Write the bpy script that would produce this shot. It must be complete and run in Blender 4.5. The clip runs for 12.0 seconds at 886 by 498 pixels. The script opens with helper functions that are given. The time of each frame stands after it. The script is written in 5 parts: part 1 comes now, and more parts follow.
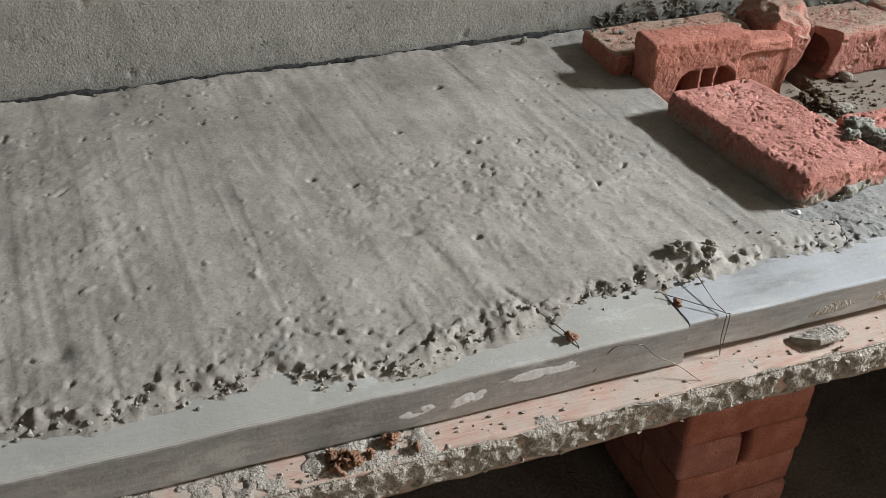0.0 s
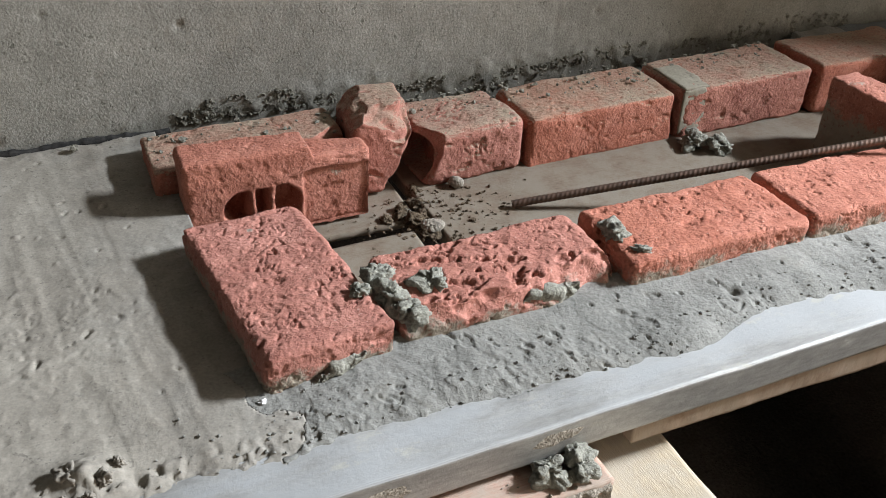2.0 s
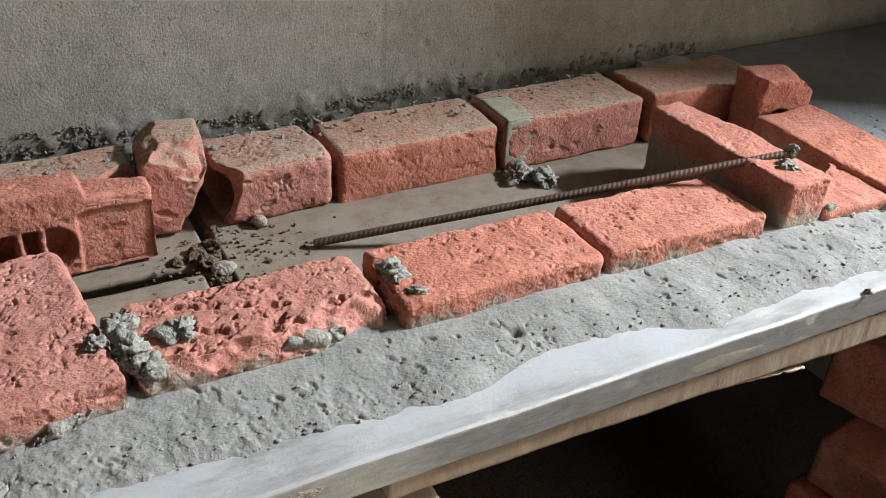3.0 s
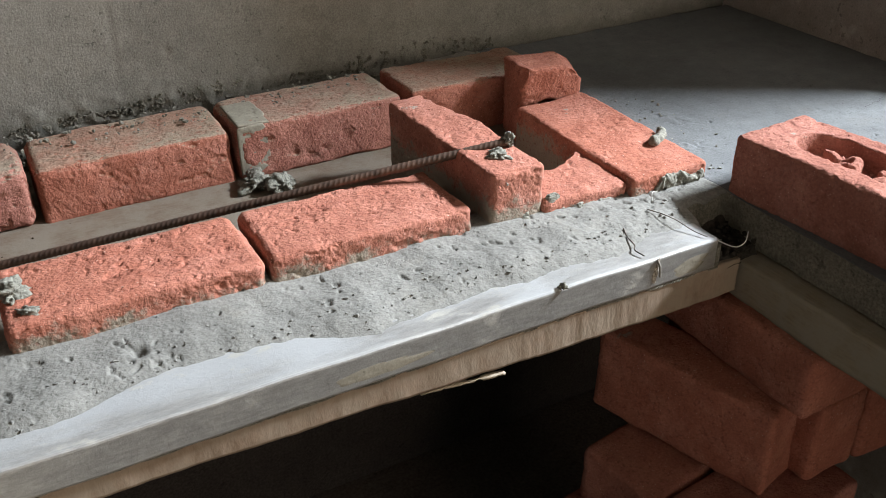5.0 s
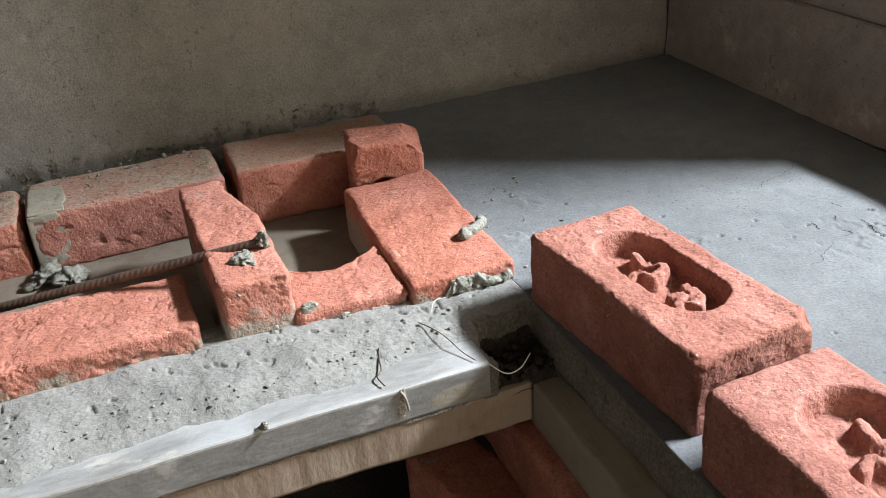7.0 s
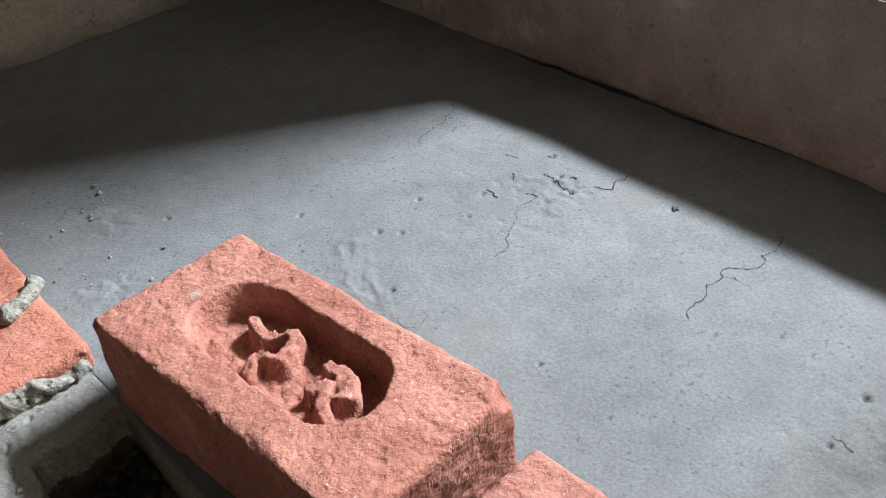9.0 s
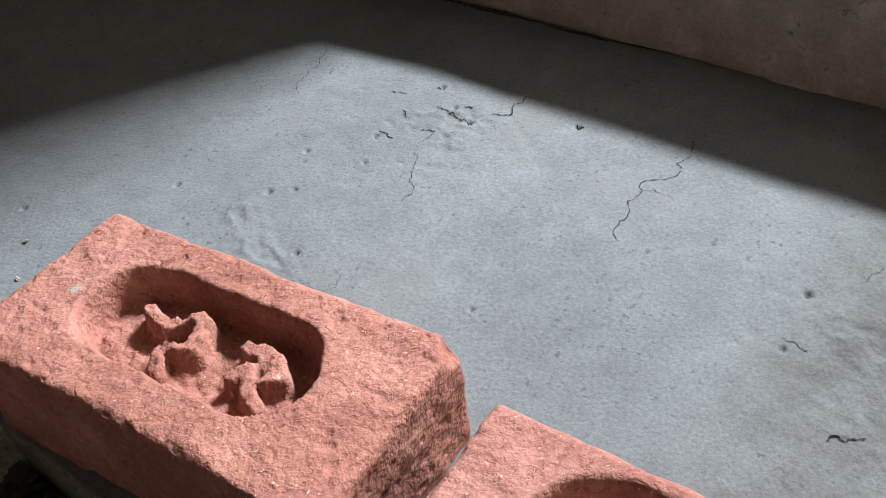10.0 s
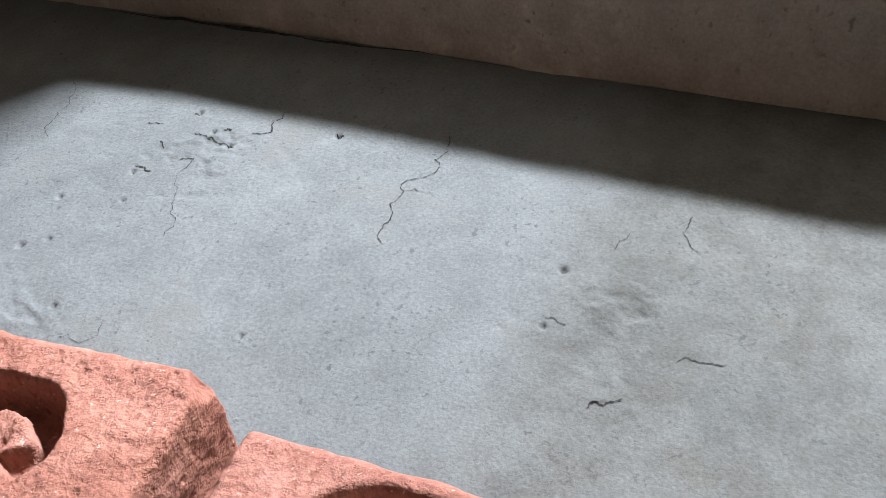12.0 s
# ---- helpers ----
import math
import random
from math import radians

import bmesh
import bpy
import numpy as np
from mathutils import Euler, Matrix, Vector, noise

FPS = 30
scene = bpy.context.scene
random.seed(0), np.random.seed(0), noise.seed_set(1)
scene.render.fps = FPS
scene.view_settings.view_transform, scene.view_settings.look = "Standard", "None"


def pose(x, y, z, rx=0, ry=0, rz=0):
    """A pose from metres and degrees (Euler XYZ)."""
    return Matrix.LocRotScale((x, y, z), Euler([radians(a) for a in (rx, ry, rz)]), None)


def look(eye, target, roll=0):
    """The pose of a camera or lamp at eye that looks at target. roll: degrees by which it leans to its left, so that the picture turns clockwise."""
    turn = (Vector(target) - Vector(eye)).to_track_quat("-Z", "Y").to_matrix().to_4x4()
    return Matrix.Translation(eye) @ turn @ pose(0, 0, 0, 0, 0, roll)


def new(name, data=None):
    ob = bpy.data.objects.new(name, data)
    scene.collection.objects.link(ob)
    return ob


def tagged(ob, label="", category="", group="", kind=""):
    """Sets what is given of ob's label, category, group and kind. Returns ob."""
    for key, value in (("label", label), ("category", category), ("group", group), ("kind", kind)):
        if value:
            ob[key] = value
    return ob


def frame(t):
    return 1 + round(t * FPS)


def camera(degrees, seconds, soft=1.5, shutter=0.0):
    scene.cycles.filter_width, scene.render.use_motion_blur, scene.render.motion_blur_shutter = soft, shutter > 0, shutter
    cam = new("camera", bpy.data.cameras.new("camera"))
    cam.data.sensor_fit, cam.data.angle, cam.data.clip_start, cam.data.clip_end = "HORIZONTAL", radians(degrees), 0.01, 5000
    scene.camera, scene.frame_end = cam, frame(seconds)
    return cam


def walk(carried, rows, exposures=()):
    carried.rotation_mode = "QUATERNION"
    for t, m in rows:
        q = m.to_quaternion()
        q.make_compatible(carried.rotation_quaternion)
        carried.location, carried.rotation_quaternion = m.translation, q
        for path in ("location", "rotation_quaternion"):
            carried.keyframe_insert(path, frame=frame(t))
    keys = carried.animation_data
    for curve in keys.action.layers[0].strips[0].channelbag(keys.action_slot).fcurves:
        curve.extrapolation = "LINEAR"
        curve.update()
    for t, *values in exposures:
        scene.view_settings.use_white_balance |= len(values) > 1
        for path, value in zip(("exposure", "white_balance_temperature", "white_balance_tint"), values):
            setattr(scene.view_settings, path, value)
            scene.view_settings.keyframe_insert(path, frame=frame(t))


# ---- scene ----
cam = camera(51.5, 12.0, soft=0.7)
PATH = [
    (0, (0.013, 0.036, 1.29), (0.545, 1.589, 0.148), 0.4),
    (0.5, (0.14, 0.063, 1.291), (0.72, 1.595, 0.144), 0.9),
    (0.9, (0.244, 0.098, 1.309), (0.862, 1.615, 0.162), 1.6),
    (1, (0.262, 0.097, 1.307), (0.886, 1.615, 0.165), 1.7),
    (1.5, (0.35, 0.101, 1.309), (1.023, 1.604, 0.175), 2.1),
    (2, (0.488, 0.105, 1.324), (1.207, 1.594, 0.2), 2.5),
    (2.5, (0.593, 0.093, 1.32), (1.368, 1.58, 0.229), 3.0),
    (3, (0.665, 0.072, 1.314), (1.488, 1.551, 0.248), 3.2),
    (3.5, (0.744, 0.058, 1.309), (1.619, 1.525, 0.269), 3.3),
    (3.7, (0.771, 0.069, 1.305), (1.665, 1.528, 0.27), 3.3),
    (5.3, (1.036, -0.051, 1.244), (1.813, 1.48, 0.219), -1.8),
    (5.5, (1.066, -0.054, 1.233), (1.806, 1.492, 0.203), -2.5),
    (6, (1.169, -0.059, 1.241), (1.829, 1.544, 0.243), -3.8),
    (6.5, (1.257, -0.064, 1.254), (1.846, 1.589, 0.294), -4.5),
    (6.7, (1.307, -0.067, 1.255), (1.874, 1.599, 0.305), -4.7),
    (8.3, (1.572, 0.215, 1.209), (2.415, 1.595, 0.032), -4.6),
    (8.5, (1.575, 0.19, 1.205), (2.456, 1.512, -0.01), -5.0),
    (9, (1.592, 0.164, 1.203), (2.611, 1.393, -0.002), -5.3),
    (9.5, (1.605, 0.18, 1.194), (2.686, 1.291, -0.07), -5.8),
    (10, (1.601, 0.212, 1.174), (2.748, 1.186, -0.143), -6.8),
    (10.5, (1.609, 0.223, 1.169), (2.78, 1.154, -0.158), -7.8),
    (11, (1.621, 0.218, 1.17), (2.842, 1.073, -0.164), -7.6),
    (11.5, (1.624, 0.201, 1.175), (2.898, 0.988, -0.151), -7.6),
    (12, (1.628, 0.17, 1.171), (2.945, 0.863, -0.164), -6.9),
]
EXPOSURES = [(0, 0.04), (0.5, -0.02), (1, -0.06), (2, -0.06), (3.7, -0.03), (5.5, -0.22), (6.0, -0.22), (6.7, -0.10), (8.3, -0.62), (9, -0.44), (10.5, -0.58), (11, -0.46), (12, -0.32)]
walk(cam, [(t, look(eye, target, roll)) for t, eye, target, roll in PATH], EXPOSURES)

# ---- light ----
world = bpy.data.worlds.new("world")
scene.world = world
world.use_nodes = True
wn, wl = world.node_tree.nodes, world.node_tree.links
sky = wn.new("ShaderNodeTexSky")
sky.sky_type, sky.sun_disc = "NISHITA", False
sky.sun_elevation, sky.sun_rotation = radians(40), radians(115)
wl.new(sky.outputs[0], wn["Background"].inputs[0])
wn["Background"].inputs[1].default_value = 0.02
scene.view_settings.exposure = 0.0


def area_lamp(name, eye, target, sx, sy, watts, colour):
    data = bpy.data.lights.new(name, "AREA")
    data.shape, data.size, data.size_y, data.energy, data.color = "RECTANGLE", sx, sy, watts, colour
    ob = new(name, data)
    ob.matrix_world = look(eye, target)
    return ob


# daylight that falls steeply through the window, the window's own skylight, and a fill lamp in an unseen doorway added
# behind
area_lamp("window_daylight", (3.68, 0.15, 2.61), (1.2, 0.6, 0.8), 0.7, 0.15, 368, (0.90, 0.965, 1.04))
area_lamp("window_skylight", (2.62, -0.95, 1.80), (0.9, 0.2, 0.8), 1.2, 1.5, 19.0, (1.0, 0.88, 0.72))
area_lamp("doorway_fill", (1.15, -2.62, 1.15), (1.25, 0.6, 0.8), 1.0, 1.8, 20, (1.0, 0.83, 0.65))

# ---- noise ----


def lattice(ix, iy, iz, seed):
    h = (ix.astype(np.int64) * 374761393 + iy.astype(np.int64) * 668265263 + iz.astype(np.int64) * 2147483647 + seed * 974634773) & 0xFFFFFFFF
    h = ((h ^ (h >> 13)) * 1274126177) & 0xFFFFFFFF
    h = ((h ^ (h >> 16)) * 2246822519) & 0xFFFFFFFF
    return ((h ^ (h >> 15)) & 0xFFFFFF) / float(0xFFFFFF)


TWIST = np.array(Euler((0.62, 0.41, 0.87)).to_matrix())


def vn(p, size, seed=0):
    """Smooth noise from -1 to 1 at points p (n x 3), with cells of that size."""
    q = (p @ TWIST) / size
    i = np.floor(q)
    f = q - i
    f = f * f * (3 - 2 * f)
    i = i.astype(np.int64)
    r = 0
    for a in (0, 1):
        for b in (0, 1):
            for c in (0, 1):
                w = (f[:, 0] if a else 1 - f[:, 0]) * (f[:, 1] if b else 1 - f[:, 1]) * (f[:, 2] if c else 1 - f[:, 2])
                r = r + w * lattice(i[:, 0] + a, i[:, 1] + b, i[:, 2] + c, seed)
    return r * 2 - 1


def fbm(p, size, seed=0, octaves=3):
    r, amp = 0, 1.0
    for k in range(octaves):
        r = r + amp * vn(p + 3.7 * k, size / 2 ** k, seed + 17 * k)
        amp *= 0.5
    return r


def smooth(a, b, x):
    t = np.clip((x - a) / (b - a), 0, 1)
    return t * t * (3 - 2 * t)


# ---- meshes ----


def mesh_of(name, verts, faces, mat, smooth_it=True):
    me = bpy.data.meshes.new(name)
    verts, faces = np.asarray(verts, dtype=np.float32), np.asarray(faces, dtype=np.int32)
    n, k = faces.shape
    me.vertices.add(len(verts))
    me.vertices.foreach_set("co", verts.ravel())
    me.loops.add(n * k)
    me.loops.foreach_set("vertex_index", faces.ravel())
    me.polygons.add(n)
    me.polygons.foreach_set("loop_start", np.arange(0, n * k, k, dtype=np.int32))
    me.polygons.foreach_set("use_smooth", np.full(n, smooth_it))
    me.update(calc_edges=True)
    me.validate()
    if mat:
        me.materials.append(mat)
    return me


def part(name, data, parent=None, label=""):
    ob = new(name, data)
    if parent:
        ob.parent = parent
    if label:
        ob["label"] = label
    return ob


def grid_faces(nx, ny):
    a = np.arange(nx * ny).reshape(ny, nx)
    return np.stack([a[:-1, :-1], a[:-1, 1:], a[1:, 1:], a[1:, :-1]], -1).reshape(-1, 4)


def box_grid(lx, ly, lz, step):
    """Points and quads of a closed box of fine square cells, centred on 0."""
    verts, faces, base = [], [], 0
    for axis in range(3):
        u, v = (axis + 1) % 3, (axis + 2) % 3
        size = (lx, ly, lz)
        nu, nv = max(2, int(size[u] / step) + 1), max(2, int(size[v] / step) + 1)
        gu, gv = np.meshgrid(np.linspace(-0.5, 0.5, nu) * size[u], np.linspace(-0.5, 0.5, nv) * size[v])
        for side in (-1, 1):
            p = np.zeros((nu * nv, 3))
            p[:, axis], p[:, u], p[:, v] = side * size[axis] / 2, gu.ravel(), gv.ravel()
            f = grid_faces(nu, nv) + base
            verts.append(p)
            faces.append(f if side > 0 else f[:, ::-1])
            base += nu * nv
    verts, faces = np.concatenate(verts), np.concatenate(faces)
    key = np.round(verts * 20000).astype(np.int64)
    _, first, back = np.unique(key, axis=0, return_index=True, return_inverse=True)
    return verts[first], back.reshape(-1)[faces]


def rough_block(lx, ly, lz, seed, step=0.0018, r=0.007, rough=1.0, cuts=(), frog=None, strokes=None, warp=0.003, pits=1.0, tears=1.0, bites=(), recess=None, step_down=None, torn=None):
    """A worn block. cuts: (point, normal, roughness) planes at which it is broken off. frog: the hollow of a pressed brick as (axis, half length, half width, depth). bites: upright round hollows (x, y, radius) eaten into it. recess: a sunk panel of the front as (x0, x1, z0, z1, depth). step_down: (x, drop) past which the top lies lower. torn: (y0, y1), a stretch of the top that is ripped open."""
    p, f = box_grid(lx, ly, lz, step)
    half = np.array((lx, ly, lz)) / 2
    off = np.array((seed * 1.37, seed * 0.71, seed * 2.13))
    rr = r * (1.0 + 0.55 * vn(p + off, 0.03, seed))[:, None]
    inner = np.clip(p, -half + rr, half - rr)
    d = p - inner
    n = d / np.maximum(np.linalg.norm(d, axis=1), 1e-9)[:, None]
    q = inner + n * rr
    q = q + warp * np.stack([vn(p + off + 5, 0.16, seed + k) for k in (1, 2, 3)], 1)
    if frog:
        axis, hl, hw, depth, ou, ov = frog
        ax = abs(axis)
        top = np.sign(axis)
        u, v = (ax % 3, (ax + 1) % 3)
        if (lx, ly, lz)[u] < (lx, ly, lz)[v]:
            u, v = v, u
        on = (p[:, ax - 1] * top) > half[ax - 1] - 1e-6
        pu, pv = p[:, u] - ou, p[:, v] - ov
        a = np.maximum(np.abs(pu) - (hl - hw), 0)
        dist = np.hypot(a, pv) + 0.0012 * fbm(p + off, 0.012, seed + 9, 2)
        inside = 1 - smooth(hw - 0.005, hw + 0.0005, dist)
        near = np.full(len(p), 1.0)
        for stroke in strokes or FROG_STROKES:
            for (a0, b0), (a1, b1) in zip(stroke[:-1], stroke[1:]):
                du, dv = a1 - a0, b1 - b0
                k = np.clip(((pu - a0) * du + (pv - b0) * dv) / (du * du + dv * dv), 0, 1)
                near = np.minimum(near, np.hypot(pu - a0 - k * du, pv - b0 - k * dv))
        near = near + (0.0008 if strokes else 0.0013) * fbm(p + off, 0.007, seed + 4, 3)
        if strokes:
            ridge = smooth(0.0054, 0.0026, near) * 0.95
        else:
            ridge = (0.52 * smooth(0.0052, 0.0034, near) + 0.06 * smooth(0.012, 0.006, near)) * (0.95 + 0.18 * vn(p + off, 0.014, seed + 5) + 0.08 * vn(p + off, 0.005, seed + 7))
        q[:, ax - 1] -= top * np.where(on, inside * (depth * (1 - ridge) + 0.0015 * fbm(p + off, 0.01, seed + 6, 3)), 0)
    if recess:
        inside = smooth(recess[0] - 0.002, recess[0] + 0.001, p[:, 0]) * smooth(recess[1] + 0.002, recess[1] - 0.001, p[:, 0]) * smooth(recess[2] - 0.002, recess[2] + 0.001, p[:, 2]) * smooth(recess[3] + 0.003, recess[3] - 0.002, p[:, 2] + 0.004 * vn(p + off, 0.03, seed + 71))
        q[:, 1] += np.where(p[:, 1] < -half[1] + 1e-6, recess[4] * inside, 0)
    if step_down:
        q[:, 2] -= step_down[1] * smooth(step_down[0] - 0.002, step_down[0] + 0.003, p[:, 0] + 0.003 * vn(p + off, 0.02, seed + 73)) * smooth(half[2] - 0.03, half[2], p[:, 2])
    for bx, by, br in bites:
        away = q[:, :2] - np.array((bx, by))
        far = np.linalg.norm(away, axis=1)
        reach = br * (1 + 0.10 * fbm(q + off, 0.035, seed + 72, 3))
        q[:, :2] += away / np.maximum(far, 1e-6)[:, None] * np.maximum(reach - far, 0)[:, None]
    calm = np.ones(len(p))
    for point, normal, bumps in cuts:
        m = np.array(normal) / np.linalg.norm(normal)
        over = (q - np.array(point)) @ m - bumps * (1.0 * vn(q + off, 0.03, seed + 21) + 0.5 * vn(q + off, 0.011, seed + 22))
        q = q - np.maximum(over, 0)[:, None] * m
        calm = calm * (1 - 0.8 * smooth(0.0, 0.003, over))
    g = 0.0006 * vn(p + off, 0.022, seed + 31) + 0.0006 * fbm(p + off, 0.010, seed + 32, 4)
    hole = vn(p + off, 0.0056, seed + 41) + 0.6 * vn(p + off, 0.0032, seed + 42) + 0.35 * vn(p + off, 0.04, seed + 43)
    g = g - 0.0013 * pits * smooth(0.68, 0.80, hole)
    tear = 0.8 * fbm(p * np.array((0.42, 1, 1)) + off, 0.010, seed + 45, 3) + 0.3 * vn(p + off, 0.05, seed + 47)
    g = g - 0.0019 * tears * pits * smooth(0.60, 0.70, tear)
    flake = vn(p * np.array((0.6, 1, 1)) + off, 0.016, seed + 61) + 0.4 * vn(p + off, 0.006, seed + 62)
    g = g + 0.0008 * pits * smooth(-0.4, 0.4, flake) - 0.0004 * pits
    if torn:
        rip = fbm(p * np.array((0.6, 1, 1)) + off, 0.013, seed + 55, 3)
        g = g - 0.0042 * smooth(0.12, 0.24, rip) * smooth(torn[0], torn[0] + 0.008, p[:, 1]) * smooth(torn[1], torn[1] - 0.012, p[:, 1]) * smooth(-0.01, 0.02, p[:, 2])
    line = fbm(p + off, 0.013, seed + 51, 3)
    g = g - 0.0026 * pits * np.exp(-(line / 0.06) ** 2) * smooth(0.35, 0.55, vn(p + off, 0.035, seed + 52))
    return q + n * (g * rough * calm)[:, None], f


# raised ridges left inside the hollow of the pressed bricks, along and across
FROG_STROKES = (
    ((0.042, 0.009), (0.036, 0.006), (0.026, 0.005), (0.019, 0.011), (0.0125, 0.015), (0.007, 0.013), (0.003, -0.001), (0.008, -0.006), (0.0165, -0.010), (0.010, -0.021)),
    ((0.003, -0.001), (0.006, 0.008)),
    ((-0.022, 0.010), (-0.030, 0.014), (-0.038, 0.012), (-0.046, 0.005), (-0.040, -0.001)),
    ((-0.030, 0.012), (-0.038, 0.005)),
    ((-0.024, -0.005), (-0.0295, 0.001), (-0.0366, -0.009), (-0.044, -0.013), (-0.050, -0.016)),
)


def blob(seed, size, squash=0.7, rough=0.35, level=3):
    """A crumbly lump."""
    bm = bmesh.new()
    bmesh.ops.create_icosphere(bm, subdivisions=level, radius=1.0)
    p = np.array([v.co[:] for v in bm.verts])
    f = np.array([[v.index for v in t.verts] for t in bm.faces])
    bm.free()
    k = 1 + rough * fbm(p + seed * 3.1, 0.9, seed, 2) + 0.55 * rough * (fbm(p + seed * 1.3, 0.36, seed + 5, 4) if level > 2 else 0)
    if level > 2:
        k = k - 0.75 * rough * smooth(0.25, 0.6, vn(p + seed * 2.3, 0.22, seed + 8))
        k = np.maximum(k - 0.45 * rough * np.abs(fbm(p + seed, 0.2, seed + 9, 2)) + 0.2 * rough, 0.35)
    return p * k[:, None] * size * np.array((1, 0.85, squash)), f


def tube_along(points, radius, sides=8):
    """Points and quads of a round rod along a polyline."""
    pts = np.array(points, dtype=float)
    t = np.gradient(pts, axis=0)
    t /= np.linalg.norm(t, axis=1)[:, None]
    a = np.cross(t, np.where(np.abs(t[:, 2:]) > 0.9, [[1.0, 0, 0]], [[0, 0, 1.0]]))
    a /= np.linalg.norm(a, axis=1)[:, None]
    b = np.cross(t, a)
    th = np.arange(sides) / sides * 2 * math.pi
    rad = np.broadcast_to(np.asarray(radius, dtype=float).reshape(-1, 1) if np.ndim(radius) == 1 else np.full((len(pts), 1), 1.0) * radius, (len(pts), sides))
    v = pts[:, None] + rad[..., None] * (np.cos(th)[None, :, None] * a[:, None] + np.sin(th)[None, :, None] * b[:, None])
    i = np.arange(len(pts) * sides).reshape(len(pts), sides)
    j = np.roll(i, -1, 1)
    return v.reshape(-1, 3), np.stack([i[:-1], j[:-1], j[1:], i[1:]], -1).reshape(-1, 4)


def spline(ctrl, n):
    """A smooth line through control points."""
    c = np.array(ctrl, dtype=float)
    c = np.concatenate([[2 * c[0] - c[1]], c, [2 * c[-1] - c[-2]]])
    out = []
    for k in range(1, len(c) - 2):
        t = np.linspace(0, 1, n, endpoint=False)[:, None]
        out.append(0.5 * (2 * c[k] + (c[k + 1] - c[k - 1]) * t + (2 * c[k - 1] - 5 * c[k] + 4 * c[k + 1] - c[k + 2]) * t ** 2 + (3 * c[k] - c[k - 1] - 3 * c[k + 1] + c[k + 2]) * t ** 3))
    return np.concatenate(out + [c[-2:-1]])


# ---- materials ----


def material(name, rough=0.9, metal=0.0):
    m = bpy.data.materials.new(name)
    m.use_nodes = True
    b = m.node_tree.nodes["Principled BSDF"]
    b.inputs["Roughness"].default_value, b.inputs["Metallic"].default_value = rough, metal
    b.inputs["Specular IOR Level"].default_value = 0.25
    return m, m.node_tree.nodes, m.node_tree.links, b


def noise_node(nodes, links, scale, detail=6, coord="Object", stretch=None, rough=0.6):
    tc = nodes.new("ShaderNodeTexCoord")
    n = nodes.new("ShaderNodeTexNoise")
    n.inputs["Scale"].default_value, n.inputs["Detail"].default_value, n.inputs["Roughness"].default_value = scale, detail, rough
    out = tc.outputs[coord]
    if stretch:
        mp = nodes.new("ShaderNodeMapping")
        mp.inputs["Scale"].default_value = stretch
        links.new(out, mp.inputs[0])
        out = mp.outputs[0]
    links.new(out, n.inputs["Vector"])
    return n.outputs["Fac"]


def ramp(nodes, links, fac, stops):
    r = nodes.new("ShaderNodeValToRGB")
    while len(r.color_ramp.elements) < len(stops):
        r.color_ramp.elements.new(0.5)
    for e, (pos, col) in zip(r.color_ramp.elements, stops):
        e.position, e.color = pos, (*col, 1) if len(col) == 3 else (col[0],) * 3 + (1,)
    links.new(fac, r.inputs[0])
    return r.outputs[0]


def mix(nodes, links, fac, a, b, mode="MIX"):
    n = nodes.new("ShaderNodeMix")
    n.data_type, n.blend_type = "RGBA", mode
    for sock, val in ((n.inputs[0], fac), (n.inputs[6], a), (n.inputs[7], b)):
        if isinstance(val, (int, float)):
            sock.default_value = val
        elif isinstance(val, tuple):
            sock.default_value = (*val, 1)
        else:
            links.new(val, sock)
    return n.outputs[2]


def bump(nodes, links, bsdf, height, strength, distance):
    n = nodes.new("ShaderNodeBump")
    n.inputs["Strength"].default_value, n.inputs["Distance"].default_value = strength, distance
    links.new(height, n.inputs["Height"])
    links.new(n.outputs[0], bsdf.inputs["Normal"])


